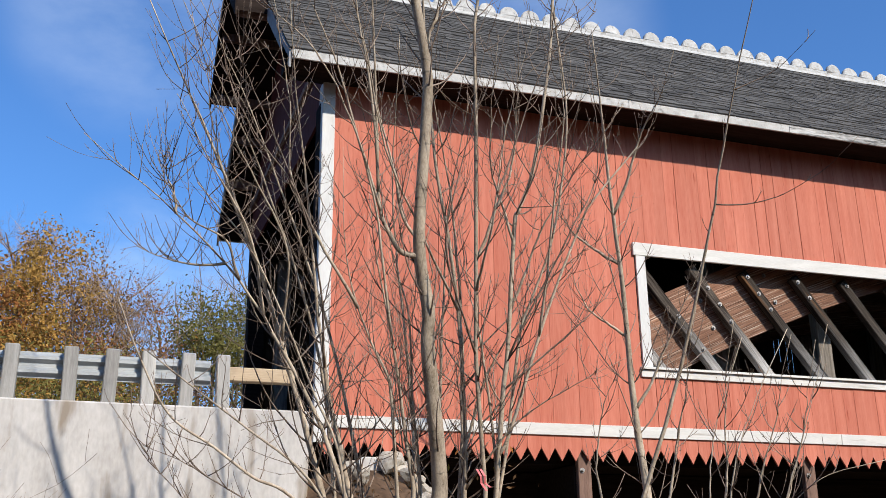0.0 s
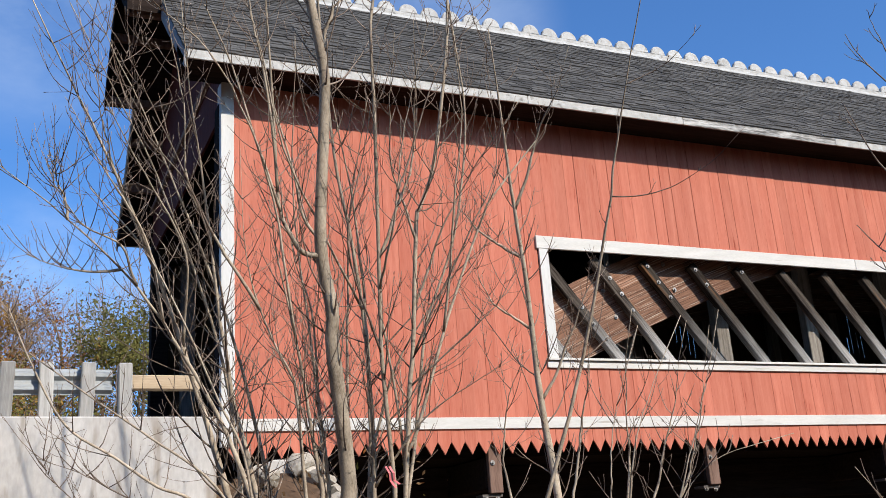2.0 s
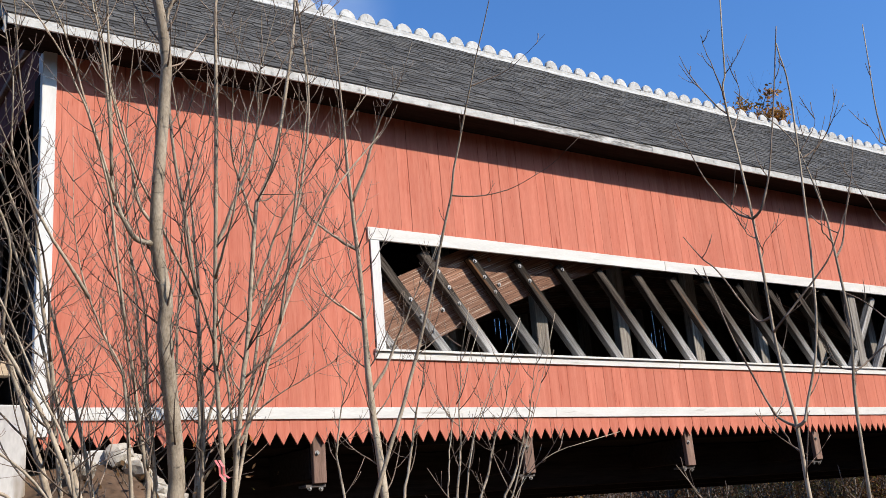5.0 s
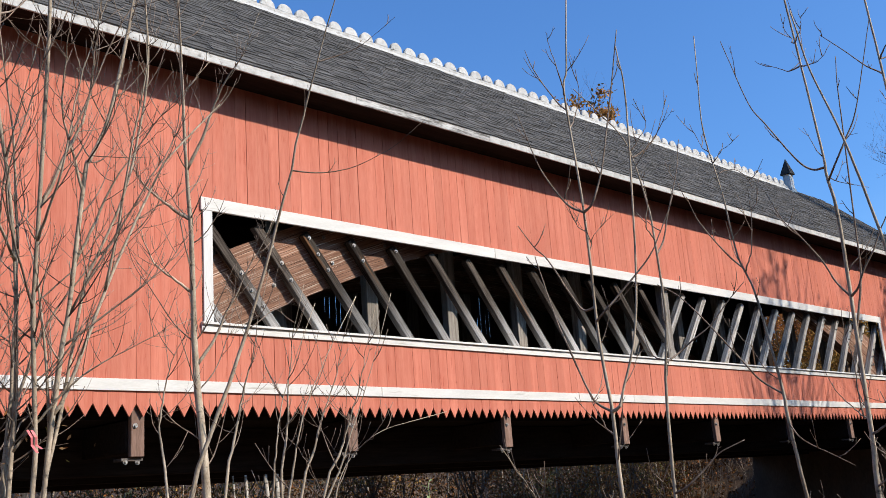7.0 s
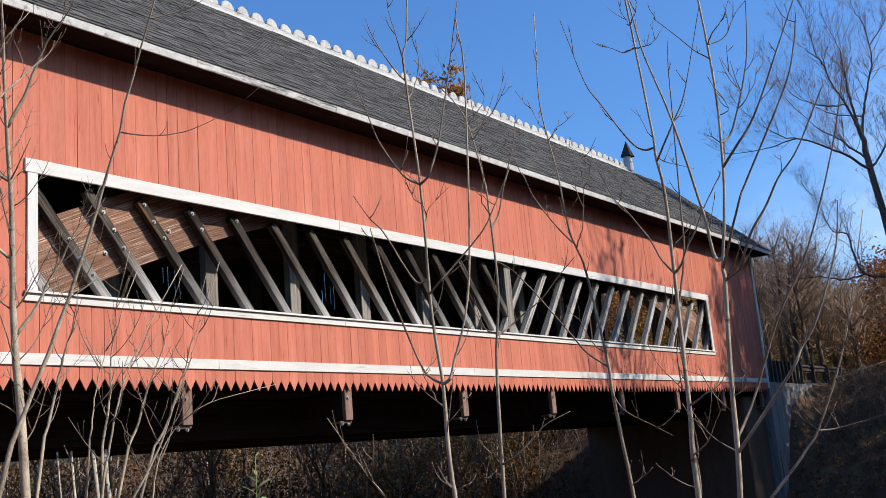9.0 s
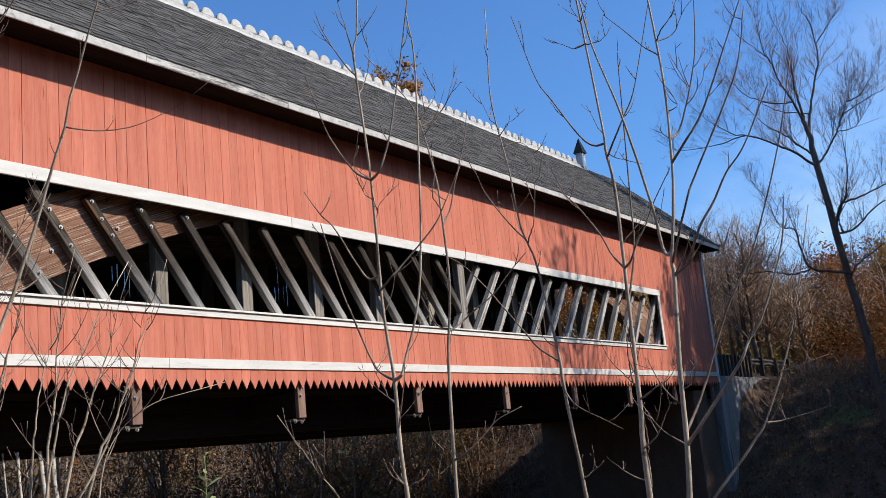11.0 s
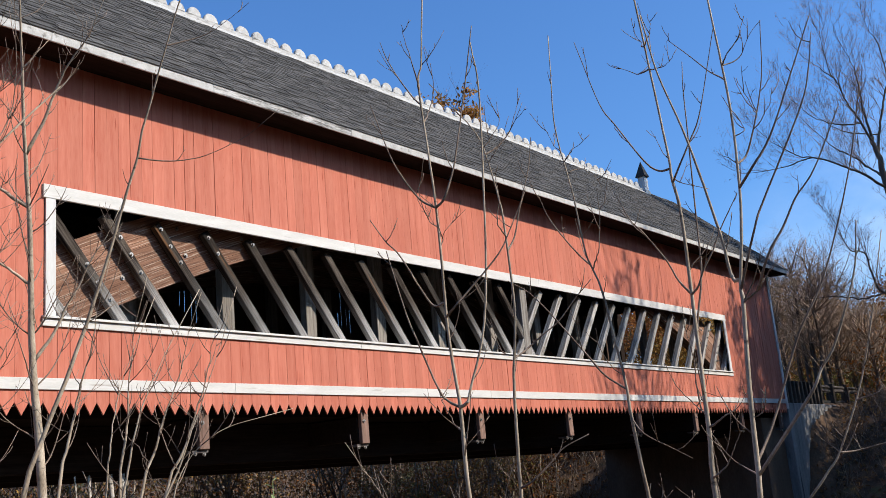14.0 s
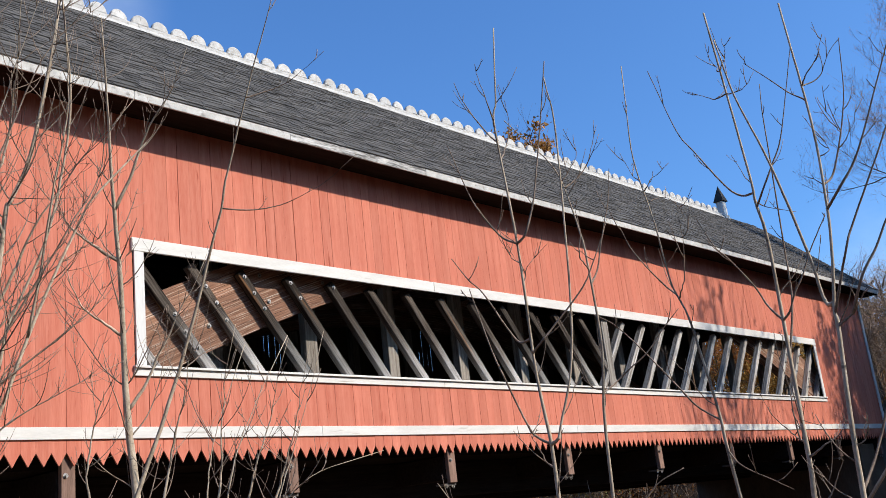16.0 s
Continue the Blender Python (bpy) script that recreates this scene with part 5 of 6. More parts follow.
def grow(geo, tips, p, d, length, r, level, rng, spread=0.55, droop=0.0, sides=6, fine=None):
    n = 4
    pts, rad = [Vector(p)], [r]
    d = Vector(d).normalized()
    for k in range(n):
        d = (d + Vector((rng.gauss(0, 0.10), rng.gauss(0, 0.10), rng.gauss(0, 0.08) + 0.03 - droop))).normalized()
        pts.append(pts[-1] + d * length / n)
        rad.append(r * (1 - 0.5 * (k + 1) / n))
    (geo if level > 1 or fine is None else fine).tube(pts, rad, max(3, sides))
    tips += [(pts[k], level) for k in (2, 3, 4)] if level <= 2 else []
    if level == 0:
        return
    for j in range(rng.choice((2, 3, 3, 4)) + (1 if level > 2 else 0)):
        k = rng.randint(1, n) if j else n
        w = rng.uniform(0, 2 * math.pi)
        a = d.cross(Vector((math.cos(w), math.sin(w), 0.3))).normalized()
        grow(geo, tips, pts[k], d * (1 - 0.4 * spread) + a * spread * rng.uniform(0.7, 1.3) + Vector((0, 0, 0.12 - droop)), length * rng.uniform(0.55, 0.8), rad[k] * 0.72, level - 1, rng, spread, droop, max(3, sides - 1), fine)


def wood_tree(name, label, at, height, seed, leaf=None, leaves=0, bark=None, size=0.16, spread=0.55, levels=4, group="", lean=(0, 0), droop=0.0, trunk=None, cloud=0.9):
    rng = random.Random(seed)
    tree = thing(name, label, "tree", group)
    g, fine, tips = Geo(), Geo(), []
    base = Vector((at[0], at[1], ground_height(at[0], at[1]) - 0.2)) if len(at) == 2 else Vector(at)
    grow(g, tips, base, (lean[0], lean[1], 1), height * 0.42, trunk or height * 0.016, levels, rng, spread, droop, 8, fine)
    part("trunk", g.mesh("trunk", bark or FAR_BARK, True), tree)
    tagged(part("branch_spray", fine.mesh("branch_spray", FINE_TWIG if leaf is None else FAR_BARK, True), tree), kind="stuff")
    if leaf:
        c = Geo()
        for _ in range(leaves):
            p, lv = rng.choice(tips)
            c.leaf(p + Vector((rng.gauss(0, 1), rng.gauss(0, 1), rng.gauss(0, 0.8))) * cloud * (0.4 + 0.3 * lv), size * rng.uniform(0.6, 1.3), rng)
        tagged(part("crown", c.mesh("crown", leaf), tree, "crown of small autumn leaves"), kind="stuff")
    return tree


def spot(heading, dist):
    """A place on the ground seen from the bank at a heading from +y and a distance."""
    return (-2.5 + dist * math.sin(radians(heading)), -12.1 + dist * math.cos(radians(heading)))


def rise(heading, dist, el):
    """How tall a tree must be there to reach a given angle above the eye."""
    return (dist * math.tan(radians(el)) - 1.5 - ground_height(*spot(heading, dist))) / 0.97


def far_tree(name, label, hd, ds, el, seed, leaf=None, leaves=0, **how):
    return wood_tree(name, label, spot(hd, ds), rise(hd, ds, el), seed, leaf, leaves, **how)


def leaf_bank(name, label, mat, hd, ds, top, count, size, seed, beyond=-99.0):
    """Low leafy growth over a stretch of ground."""
    rng = random.Random(seed)
    g = Geo()
    lumps = [(rng.uniform(*hd), rng.uniform(*ds), rng.uniform(0.35, 1.0) * top, rng.uniform(0.8, 2.2)) for _ in range(60)]
    for _ in range(count):
        a, b, h, wide = rng.choice(lumps)
        x, y = spot(a, b)
        x, y = x + rng.gauss(0, wide), y + rng.gauss(0, wide)
        if y < beyond:
            continue
        g.leaf((x, y, ground_height(x, y) + h * math.sqrt(rng.random()) * rng.uniform(0.5, 1.0)), size * rng.uniform(0.6, 1.3), rng)
    return tagged(new(name, g.mesh(name, mat)), label, "undergrowth", "", "stuff")


# beyond the road, near end
far_tree("golden_tree", "leafy golden autumn tree beyond the road", -6.5, 46, 16.8, 31, GOLD, 12000, size=0.10, cloud=0.75)
far_tree("golden_tree", "golden brown autumn tree beyond the road", -3.6, 50, 16.6, 32, GOLD, 10000, size=0.10, cloud=0.75)
far_tree("rusty_tree", "rust-coloured autumn tree beyond the road", -9.5, 42, 17.0, 33, RUST, 8000, size=0.10, cloud=0.75)
far_tree("bare_tree", "bare grey tree with a few rusty leaves", 0.4, 48, 14.8, 34, RUST, 2200, size=0.08, spread=0.7, trunk=0.24, levels=5)
far_tree("bare_tree", "bare brown tree beyond the road", 2.6, 44, 14.0, 35, RUST, 2200, size=0.08, spread=0.7, trunk=0.24, levels=5)
far_tree("bare_tree", "bare tree standing among the autumn woods", -2.2, 58, 17.6, 39, None, 0, spread=0.5, trunk=0.26, levels=5)
far_tree("bare_tree", "slight bare tree among the autumn woods", 4.2, 55, 14.0, 40, None, 0, spread=0.6, trunk=0.24, levels=5)
far_tree("bare_tree", "thin bare tree among the autumn woods", -0.8, 52, 14.4, 42, RUST, 1500, size=0.08, spread=0.6, trunk=0.24, levels=5)
far_tree("yellowing_tree", "green and yellow leafy small tree by the portal", 7.2, 38, 14.4, 36, OLIVE, 8000, size=0.08, spread=0.4)
far_tree("yellowing_tree", "olive leafy small tree beyond the road", 9.0, 40, 14.0, 37, OLIVE, 8000, size=0.08)
oak = thing("oak", "rust-leaved oak top showing above the bridge ridge", "tree")
ox, oy = spot(54.6, 52)
oz = 52 * math.tan(radians(21.5)) - 1.5
rng = random.Random(38)
part("trunk", Geo().tube([(ox, oy, ground_height(ox, oy) - 0.3), (ox + 0.2, oy, 8.0), (ox, oy + 0.1, oz - 1.5)], [0.32, 0.24, 0.12], 8).mesh("trunk", FAR_BARK, True), oak)
spray, crown = Geo(), Geo()
for _ in range(26):
    z = rng.uniform(oz - 7.0, oz - 1.5)
    far = rng.uniform(0.9, 1.5) * (1.0 + 0.25 * (oz - 1.5 - z))
    w = rng.uniform(0, 2 * math.pi)
    tip = twig(spray, (ox, oy, z), (math.cos(w), math.sin(w), 1.1), 1.6 * far, 0.05, rng, 2, 5, 0.0, 0.6, 0.12, 3)
    for _ in range(70):
        crown.leaf(tip + Vector((rng.gauss(0, 0.30), rng.gauss(0, 0.30), rng.gauss(0, 0.22) - 0.1)), rng.uniform(0.09, 0.19), rng)
tagged(part("branch_spray", spray.mesh("branch_spray", FAR_BARK, True), oak), kind="stuff")
tagged(part("crown", crown.mesh("crown", OAK_LEAF), oak, "clustered rusty leaves"), kind="stuff")


def twiggy_tree(label, group, hd, ds, el, seed, branches=27):
    """A slim bare tree with a haze of fine branches."""
    rng = random.Random(seed)
    x, y = spot(hd, ds)
    tall = rise(hd, ds, el)
    tree = thing("bare_tree", label, "tree", group)
    g, spray = Geo(), Geo()
    line = [Vector((x + 0.06 * q * rng.gauss(0, 1), y, ground_height(x, y) - 0.2 + tall * q / 6)) for q in range(7)]
    part("trunk", g.tube(line, [0.16 - 0.022 * q for q in range(7)], 7).mesh("trunk", FAR_BARK, True), tree)
    for j in range(branches):
        q = rng.uniform(1.6, 5.9)
        p = line[int(q)].lerp(line[min(6, int(q) + 1)], q - int(q))
        w = rng.uniform(0, 2 * math.pi)
        twig(spray, p, (math.cos(w), math.sin(w), 0.9), rng.uniform(1.2, 2.6), 0.035, rng, 3, 3, 0.0, 0.8, 0.14, 3)
    tagged(part("branch_spray", spray.mesh("branch_spray", FINE_TWIG, True), tree), kind="stuff")


for k in range(16):
    rng = random.Random(300 + k)
    twiggy_tree("bare twiggy brown tree in the woods beyond the road", "bare woods beyond the road", -10 + k * 1.15 + rng.uniform(-0.3, 0.3), rng.uniform(44, 56), rng.uniform(14.2, 15.6) if k > 6 else rng.uniform(16.2, 17.6), 300 + k)
leaf_bank("thicket", "golden and brown thicket beyond the road", GOLD, (-12, 2), (36, 46), 5.6, 8000, 0.08, 61)
leaf_bank("thicket", "dry brown thicket beyond the road", BROWN_LEAF, (-3, 12), (38, 48), 5.5, 12000, 0.075, 62)
leaf_bank("thicket", "olive green thicket beyond the road", OLIVE, (-10, 12), (32, 40), 3.6, 7000, 0.075, 63)

# right bank: a tall bare willow
WILLOW_TRUNK = [
    ((34.86, -5.09, -1.00), (34.85, -5.04, 0.99), (34.81, -4.80, 3.06), (34.74, -4.41, 7.35), (34.72, -4.34, 8.46), (34.70, -4.21, 9.32), 0.1850),
    ((34.70, -4.21, 9.32), (34.69, -4.13, 10.39), (34.68, -4.12, 11.41), (34.68, -4.08, 12.10), (34.64, -3.88, 12.84), 0.0750),
    ((34.20, -4.28, 9.23), (34.16, -4.03, 9.95), (34.11, -3.74, 10.68), (34.07, -3.56, 11.51), (34.03, -3.31, 11.92), (33.90, -2.61, 12.78), 0.0750),
    ((34.07, -3.56, 11.51), (34.03, -3.35, 12.13), (34.02, -3.30, 12.95), 0.0400),
    ((35.31, -4.19, 8.62), (35.35, -4.41, 9.69), (35.39, -4.64, 10.54), (35.45, -4.96, 11.60), (35.44, -4.91, 13.00), (35.40, -4.69, 13.57), 0.0850),
]
WILLOW_LEFT = [
    ((35.46, -5.01, 12.17), (35.52, -5.36, 12.65), (35.60, -5.80, 13.18), 0.0350),
    ((33.74, -4.52, 7.18), (33.63, -3.94, 7.79), (33.52, -3.33, 8.24), (33.35, -2.41, 8.76), (33.20, -1.58, 8.65), (32.97, -0.34, 8.64), 0.0850),
    ((33.35, -2.41, 8.76), (33.25, -1.84, 9.03), (33.10, -1.01, 9.79), 0.0400),
    ((35.49, -4.08, 7.79), (35.42, -3.69, 8.54), (35.35, -3.34, 8.96), (35.25, -2.79, 9.42), (35.12, -2.09, 10.38), 0.0700),
    ((33.89, -4.22, 9.65), (33.76, -3.50, 9.82), (33.62, -2.75, 10.21), (33.51, -2.15, 10.98), 0.0500),
    ((35.16, -3.95, 9.50), (35.05, -3.35, 9.84), (34.93, -2.71, 10.39), 0.0450),
]
WILLOW_RIGHT = [
    ((35.53, -4.32, 7.41), (35.61, -4.73, 8.11), (35.68, -5.11, 8.69), (35.73, -5.40, 9.30), (35.79, -5.69, 9.90), 0.0750),
    ((35.78, -5.67, 9.79), (35.86, -6.09, 9.92), (35.95, -6.61, 10.54), 0.0400),
    ((35.35, -5.53, 9.28), (35.45, -6.10, 9.49), (35.60, -6.87, 9.79), 0.0350),
    ((35.88, -5.11, 8.74), (35.99, -5.67, 8.79), (36.07, -6.14, 9.29), 0.0350),
    ((34.16, -4.62, 5.15), (34.24, -5.05, 5.64), (34.37, -5.73, 5.83), (34.51, -6.51, 6.09), (34.65, -7.27, 6.30), 0.0850),
    ((35.49, -4.61, 4.63), (35.58, -5.14, 4.97), (35.74, -6.01, 5.67), (35.92, -7.01, 6.01), 0.0800),
]
WILLOW_LOW = [
    ((34.39, -4.75, 3.13), (34.46, -5.12, 3.38), (34.54, -5.55, 3.72), (34.79, -6.94, 4.47), 0.0800),
    ((33.99, -4.78, 2.75), (33.82, -3.84, 3.54), (33.77, -3.57, 4.31), (33.75, -3.48, 5.01), (33.67, -3.03, 5.23), (33.62, -2.77, 6.13), 0.0850),
    ((33.82, -3.84, 3.54), (33.69, -3.15, 3.44), (33.56, -2.41, 3.66), (33.40, -1.54, 3.73), 0.0600),
    ((35.38, -4.59, 4.62), (35.40, -4.70, 5.46), (35.47, -5.07, 6.25), (35.51, -5.29, 7.29), (35.51, -5.32, 8.71), 0.0700),
]
willow = thing("willow_tree", "tall dark bare willow on the far bank", "tree")
rng = random.Random(41)
spray, lines = Geo(), []
for k, (*points, r) in enumerate(WILLOW_TRUNK + WILLOW_LEFT + WILLOW_RIGHT + WILLOW_LOW):
    points = [Vector(p) for p in points]
    if k == 0:
        points.insert(0, Vector((35.2, -5.3, ground_height(35.2, -5.3) - 0.3)))
    else:
        joint = nearest(points[0], lines)
        points = [joint] + points[1:] if (joint - points[0]).length < 1.3 else [joint] + points
    ends = [points[0] * 2 - points[1]] + points + [points[-1] * 2 - points[-2]]
    line = []
    for i in range(1, len(ends) - 2):
        a, b, c, e = ends[i - 1:i + 3]
        for q in range(5):
            u = q / 5
            line.append(0.5 * (2 * b + (c - a) * u + (2 * a - 5 * b + 4 * c - e) * u * u + (3 * b - a - 3 * c + e) * u ** 3))
    line.append(points[-1])
    if k:
        d = (line[-1] - line[-2]).normalized()
        for q in range(3):
            d = (d + Vector((rng.gauss(0, 0.2), rng.gauss(0, 0.2), 0.2))).normalized()
            line.append(line[-1] + d * 0.45)
    n = len(line)
    rad = [0.85 * r * (1.15 - 0.65 * i / (n - 1)) if k == 0 else max(0.006, 0.62 * r * (1.0 - 0.92 * i / (n - 1))) for i in range(n)]
    line = line[:1] + [p + Vector((rng.gauss(0, 1), rng.gauss(0, 1), rng.gauss(0, 1))) * 0.014 for p in line[1:]]
    lines.append(line)
    part("trunk" if k == 0 else "limb", Geo().tube(line, rad, 8).mesh("willow_limb", WILLOW_BARK, True), willow)
    for j in range(4 if k == 0 else 4 + int(1.1 * n)):
        i = rng.randint(int(0.5 * n) if k == 0 else 3, n - 2)
        along = (line[i + 1] - line[i]).normalized()
        side = Vector((rng.gauss(0, 1), rng.gauss(0, 1), rng.gauss(0.5, 0.6))).normalized()
        twig(spray, line[i], along * 0.7 + side * 0.75 + Vector((0, 0, 0.15)), rng.uniform(0.8, 1.9), max(0.007, min(0.014, rad[i] * 0.4)), rng, 3 if rng.random() < 0.6 else 2, 3, -0.03, 0.62, 0.12, 3)
tagged(part("twig_spray", spray.mesh("twig_spray", WILLOW_TWIG, True), willow, "fine reddish bare twigs"), kind="stuff")

# woods past the far approach
for hd, ds, el, leaf, cnt, sd in ((71.5, 58, 9.0, BROWN_LEAF, 1500, 51), (73.5, 62, 8.0, RUST, 2400, 50), (75.8, 66, 6.8, GOLD, 5000, 52), (78.4, 60, 8.6, RUST, 9000, 53), (80.6, 62, 8.2, GOLD, 9000, 54),
                                  (82.6, 60, 8.0, RUST, 8000, 55), (88.0, 60, 8.8, BROWN_LEAF, 3500, 56), (69.0, 64, 9.5, GOLD, 6000, 57), (67.0, 60, 11.0, GOLD, 7000, 47), (64.5, 58, 11.0, RUST, 7000, 48), (62.5, 60, 11.0, GOLD, 7000, 49), (74.0, 80, 6.8, OLIVE, 5000, 58), (79.8, 84, 7.4, BROWN_LEAF, 5000, 59)):
    far_tree("autumn_tree", "autumn-leaved tree in the woods past the far approach", hd, ds, el, sd, leaf, cnt, size=0.105, spread=0.6, group="woods past the far approach", cloud=1.1)
for k in range(10):
    rng = random.Random(400 + k)
    twiggy_tree("bare twiggy brown tree past the far approach", "bare woods past the far approach", 70.0 + 1.3 * k + rng.uniform(-0.3, 0.3), rng.uniform(46, 56), rng.uniform(8.6, 10.4) if k < 4 else rng.uniform(5.2, 7.0), 400 + k, 22)
for k in range(9):
    rng = random.Random(440 + k)
    twiggy_tree("dense bare reddish-grey tree past the far approach", "bare woods past the far approach", 71.2 + 0.62 * k + rng.uniform(-0.2, 0.2), rng.uniform(46, 54), rng.uniform(8.0, 9.6) if k < 6 else rng.uniform(6.0, 7.4), 440 + k, 40)
leaf_bank("thicket", "rust-coloured autumn thicket past the far approach", RUST, (77.0, 94), (44, 50), 4.6, 22000, 0.085, 63)
far_tree("evergreen", "dark green evergreen at the edge of the woods", 77.8, 50, 4.4, 68, GREEN, 3000, size=0.09, spread=0.4, cloud=0.8)
leaf_bank("thicket", "brown autumn thicket past the far approach", TAN_LEAF, (66, 94), (54, 72), 6.8, 60000, 0.085, 64)
leaf_bank("thicket", "golden autumn thicket past the far approach", GOLD, (60, 92), (62, 78), 6.5, 26000, 0.085, 65)
leaf_bank("thicket", "dark olive thicket past the far approach", OLIVE, (70, 94), (50, 64), 3.6, 18000, 0.085, 66)
leaf_bank("far_woods", "brown autumn woods behind the far approach", TAN_LEAF, (60, 94), (78, 96), 9.5, 52000, 0.18, 67)
leaf_bank("far_woods", "dull brown woods deep behind the far approach", BROWN_LEAF, (66, 94), (84, 104), 12.5, 42000, 0.24, 69)
# trees on the sunny side of the far bank, whose shade falls over it
for x, y, ht, sd in ((43.6, -13.0, 11.0, 92), (46.5, -14.5, 13.0, 96), (34.0, -15.0, 10.0, 93), (38.0, -18.0, 13.0, 94), (44.0, -19.0, 15.0, 95), (52.0, -17.0, 13.0, 97)):
    wood_tree("shade_tree", "brown-leaved tree on the sunny side of the far bank", (x, y), ht, sd, BROWN_LEAF, 2600, size=0.15, spread=0.42, group="trees on the far bank", cloud=0.9)

for k, (x, y, top, thick) in enumerate(((37.4, -15.0, 19.0, 14), (40.3, -15.2, 19.8, 110), (39.7, -14.0, 18.6, 95), (39.9, -16.0, 19.2, 60), (28.7, -14.6, 19.2, 6))):
    rng = random.Random(700 + k)
    tree = thing("shade_tree", "tall half-bare brown tree on the sunny side of the far bank", "tree", "trees on the far bank")
    base = ground_height(x, y) - 0.3
    fork = base + 0.42 * (top - base)
    line = [Vector((x + 0.1 * rng.gauss(0, 1), y + 0.1 * rng.gauss(0, 1), base + (fork - base) * q / 5)) for q in range(6)]
    part("trunk", Geo().tube(line, [0.22 - 0.016 * q for q in range(6)], 8).mesh("trunk", FAR_BARK, True), tree)
    spray, crown = Geo(), Geo()
    for j in range(5):
        w = 1.26 * j + rng.uniform(-0.3, 0.3)
        tip = shoot(spray, line[5 - j % 3], ((0.22 if thick else 0.8) * math.cos(w), (0.22 if thick else 0.8) * math.sin(w), 1.3), (top - fork) * rng.uniform(0.6, 1.0), 0.075, rng, 1, 0.7, False)
        clumps = [tip + Vector((rng.gauss(0, 0.75), rng.gauss(0, 0.75), rng.gauss(-1.5, 1.7))) for _ in range(3 + thick // 4)]
        for _ in range(thick * 9):
            crown.leaf(rng.choice(clumps) + Vector((rng.gauss(0, 0.20), rng.gauss(0, 0.20), rng.gauss(0, 0.30))), rng.uniform(0.10, 0.18), rng)
    tagged(part("branch_spray", spray.mesh("branch_spray", FAR_BARK, True), tree), kind="stuff")
    tagged(part("crown", crown.mesh("crown", BROWN_LEAF), tree, "thin crown of brown leaves"), kind="stuff")

# unseen woods added round the near bank; they cut low skylight
rng = random.Random(88)
for k in range(34):
    hd, ds = 103 + 4.7 * k + rng.uniform(-1.5, 1.5), rng.uniform(38, 52)
    tall = rng.uniform(22, 27) if hd > 168 else rng.uniform(13, 17)
    wood_tree("autumn_tree", "unseen tall brown-leaved tree added round the near bank to block skylight", spot(hd, ds), tall, 500 + k, rng.choice((BROWN_LEAF, RUST, BROWN_LEAF)), 2600, size=0.55, spread=0.6, levels=3, group="woods round the near bank", cloud=2.4)

# more unseen trees, added to dim the fill on the bridge's far half
for k in range(24):
    place = (12 + 2.1 * k + rng.uniform(-0.8, 0.8), rng.uniform(-30, -23.5))
    wood_tree("autumn_tree", "unseen brown-leaved tree added facing the bridge to block skylight", place, rng.uniform(10, 12.5) if place[0] < 21 else rng.uniform(15.5, 18), 560 + k, rng.choice((BROWN_LEAF, RUST, BROWN_LEAF)), 1800, size=0.36, spread=0.5, levels=3, group="woods round the near bank", cloud=1.5)

# woods behind the bridge, seen below its floor
for k in range(30):
    rng = random.Random(100 + k)
    place = (7 + k * 1.05 + rng.uniform(-0.5, 0.5), rng.uniform(9.8, 16))
    wood_tree("bank_tree", "slender tree with thin autumn leaves on the far slope", place, rng.uniform(5, 7.5), 130 + k, rng.choice((BROWN_LEAF, RUST, OLIVE, GOLD)), 1300, size=0.06, levels=3, spread=0.5, group="woods behind the bridge", trunk=rng.uniform(0.05, 0.11), cloud=1.3)
for mat, count, high, seed, words in ((LITTER, 22000, 4.2, 71, "dry brown"), (RUST, 8000, 3.6, 72, "rust and gold"), (LITTER, 24000, 3.0, 73, "dark brown"), (GOLD, 2500, 3.6, 74, "thin golden")):
    rng = random.Random(seed)
    g = Geo()
    lumps = [(rng.uniform(4, 40), rng.uniform(9.6, 14.5 if seed == 73 else 22), rng.uniform(0.4, 1.0) * high, rng.uniform(0.4, 1.1)) for _ in range(150 if count > 5000 else 12)]
    for _ in range(count):
        a, b, h, wide = rng.choice(lumps)
        x, y = a + rng.gauss(0, wide), max(8.6, b + rng.gauss(0, wide))
        g.leaf((x, y, ground_height(x, y) + h * math.sqrt(rng.random()) * rng.uniform(0.4, 1.0)), 0.08 * rng.uniform(0.6, 1.3), rng)
    tagged(new("undergrowth", g.mesh("undergrowth", mat)), words + " undergrowth on the slope behind the bridge", "undergrowth", "", "stuff")
for k in range(46):
    rng = random.Random(900 + k)
    x, y = 6 + 0.72 * k + rng.uniform(-0.4, 0.4), rng.uniform(9.5, 17)
    z, tall, r = ground_height(x, y) - 0.1, rng.uniform(4.0, 6.0), rng.uniform(0.022, 0.06)
    lean = Vector((rng.gauss(0, 0.06), rng.gauss(0, 0.06), 1))
    pole = thing("bank_sapling", "slim pale bare sapling on the slope behind the bridge", "tree", "bare saplings behind the bridge")
    line = [Vector((x, y, z)) + lean * tall * q / 5 + Vector((rng.gauss(0, 0.04), rng.gauss(0, 0.04), 0)) for q in range(6)]
    part("trunk", Geo().tube(line, [r * (1 - 0.15 * q) for q in range(6)], 6).mesh("trunk", BARK, True), pole)
    spray = Geo()
    for _ in range(7):
        q = rng.uniform(1.2, 4.9)
        w = rng.uniform(0, 6.28)
        shoot(spray, line[int(q)].lerp(line[int(q) + 1], q - int(q)), (math.cos(w), math.sin(w), 0.7), rng.uniform(0.5, 1.4), 0.010, rng, 1, 0.5, False)
    tagged(part("twig_spray", spray.mesh("twig_spray", TWIG, True), pole), kind="stuff")
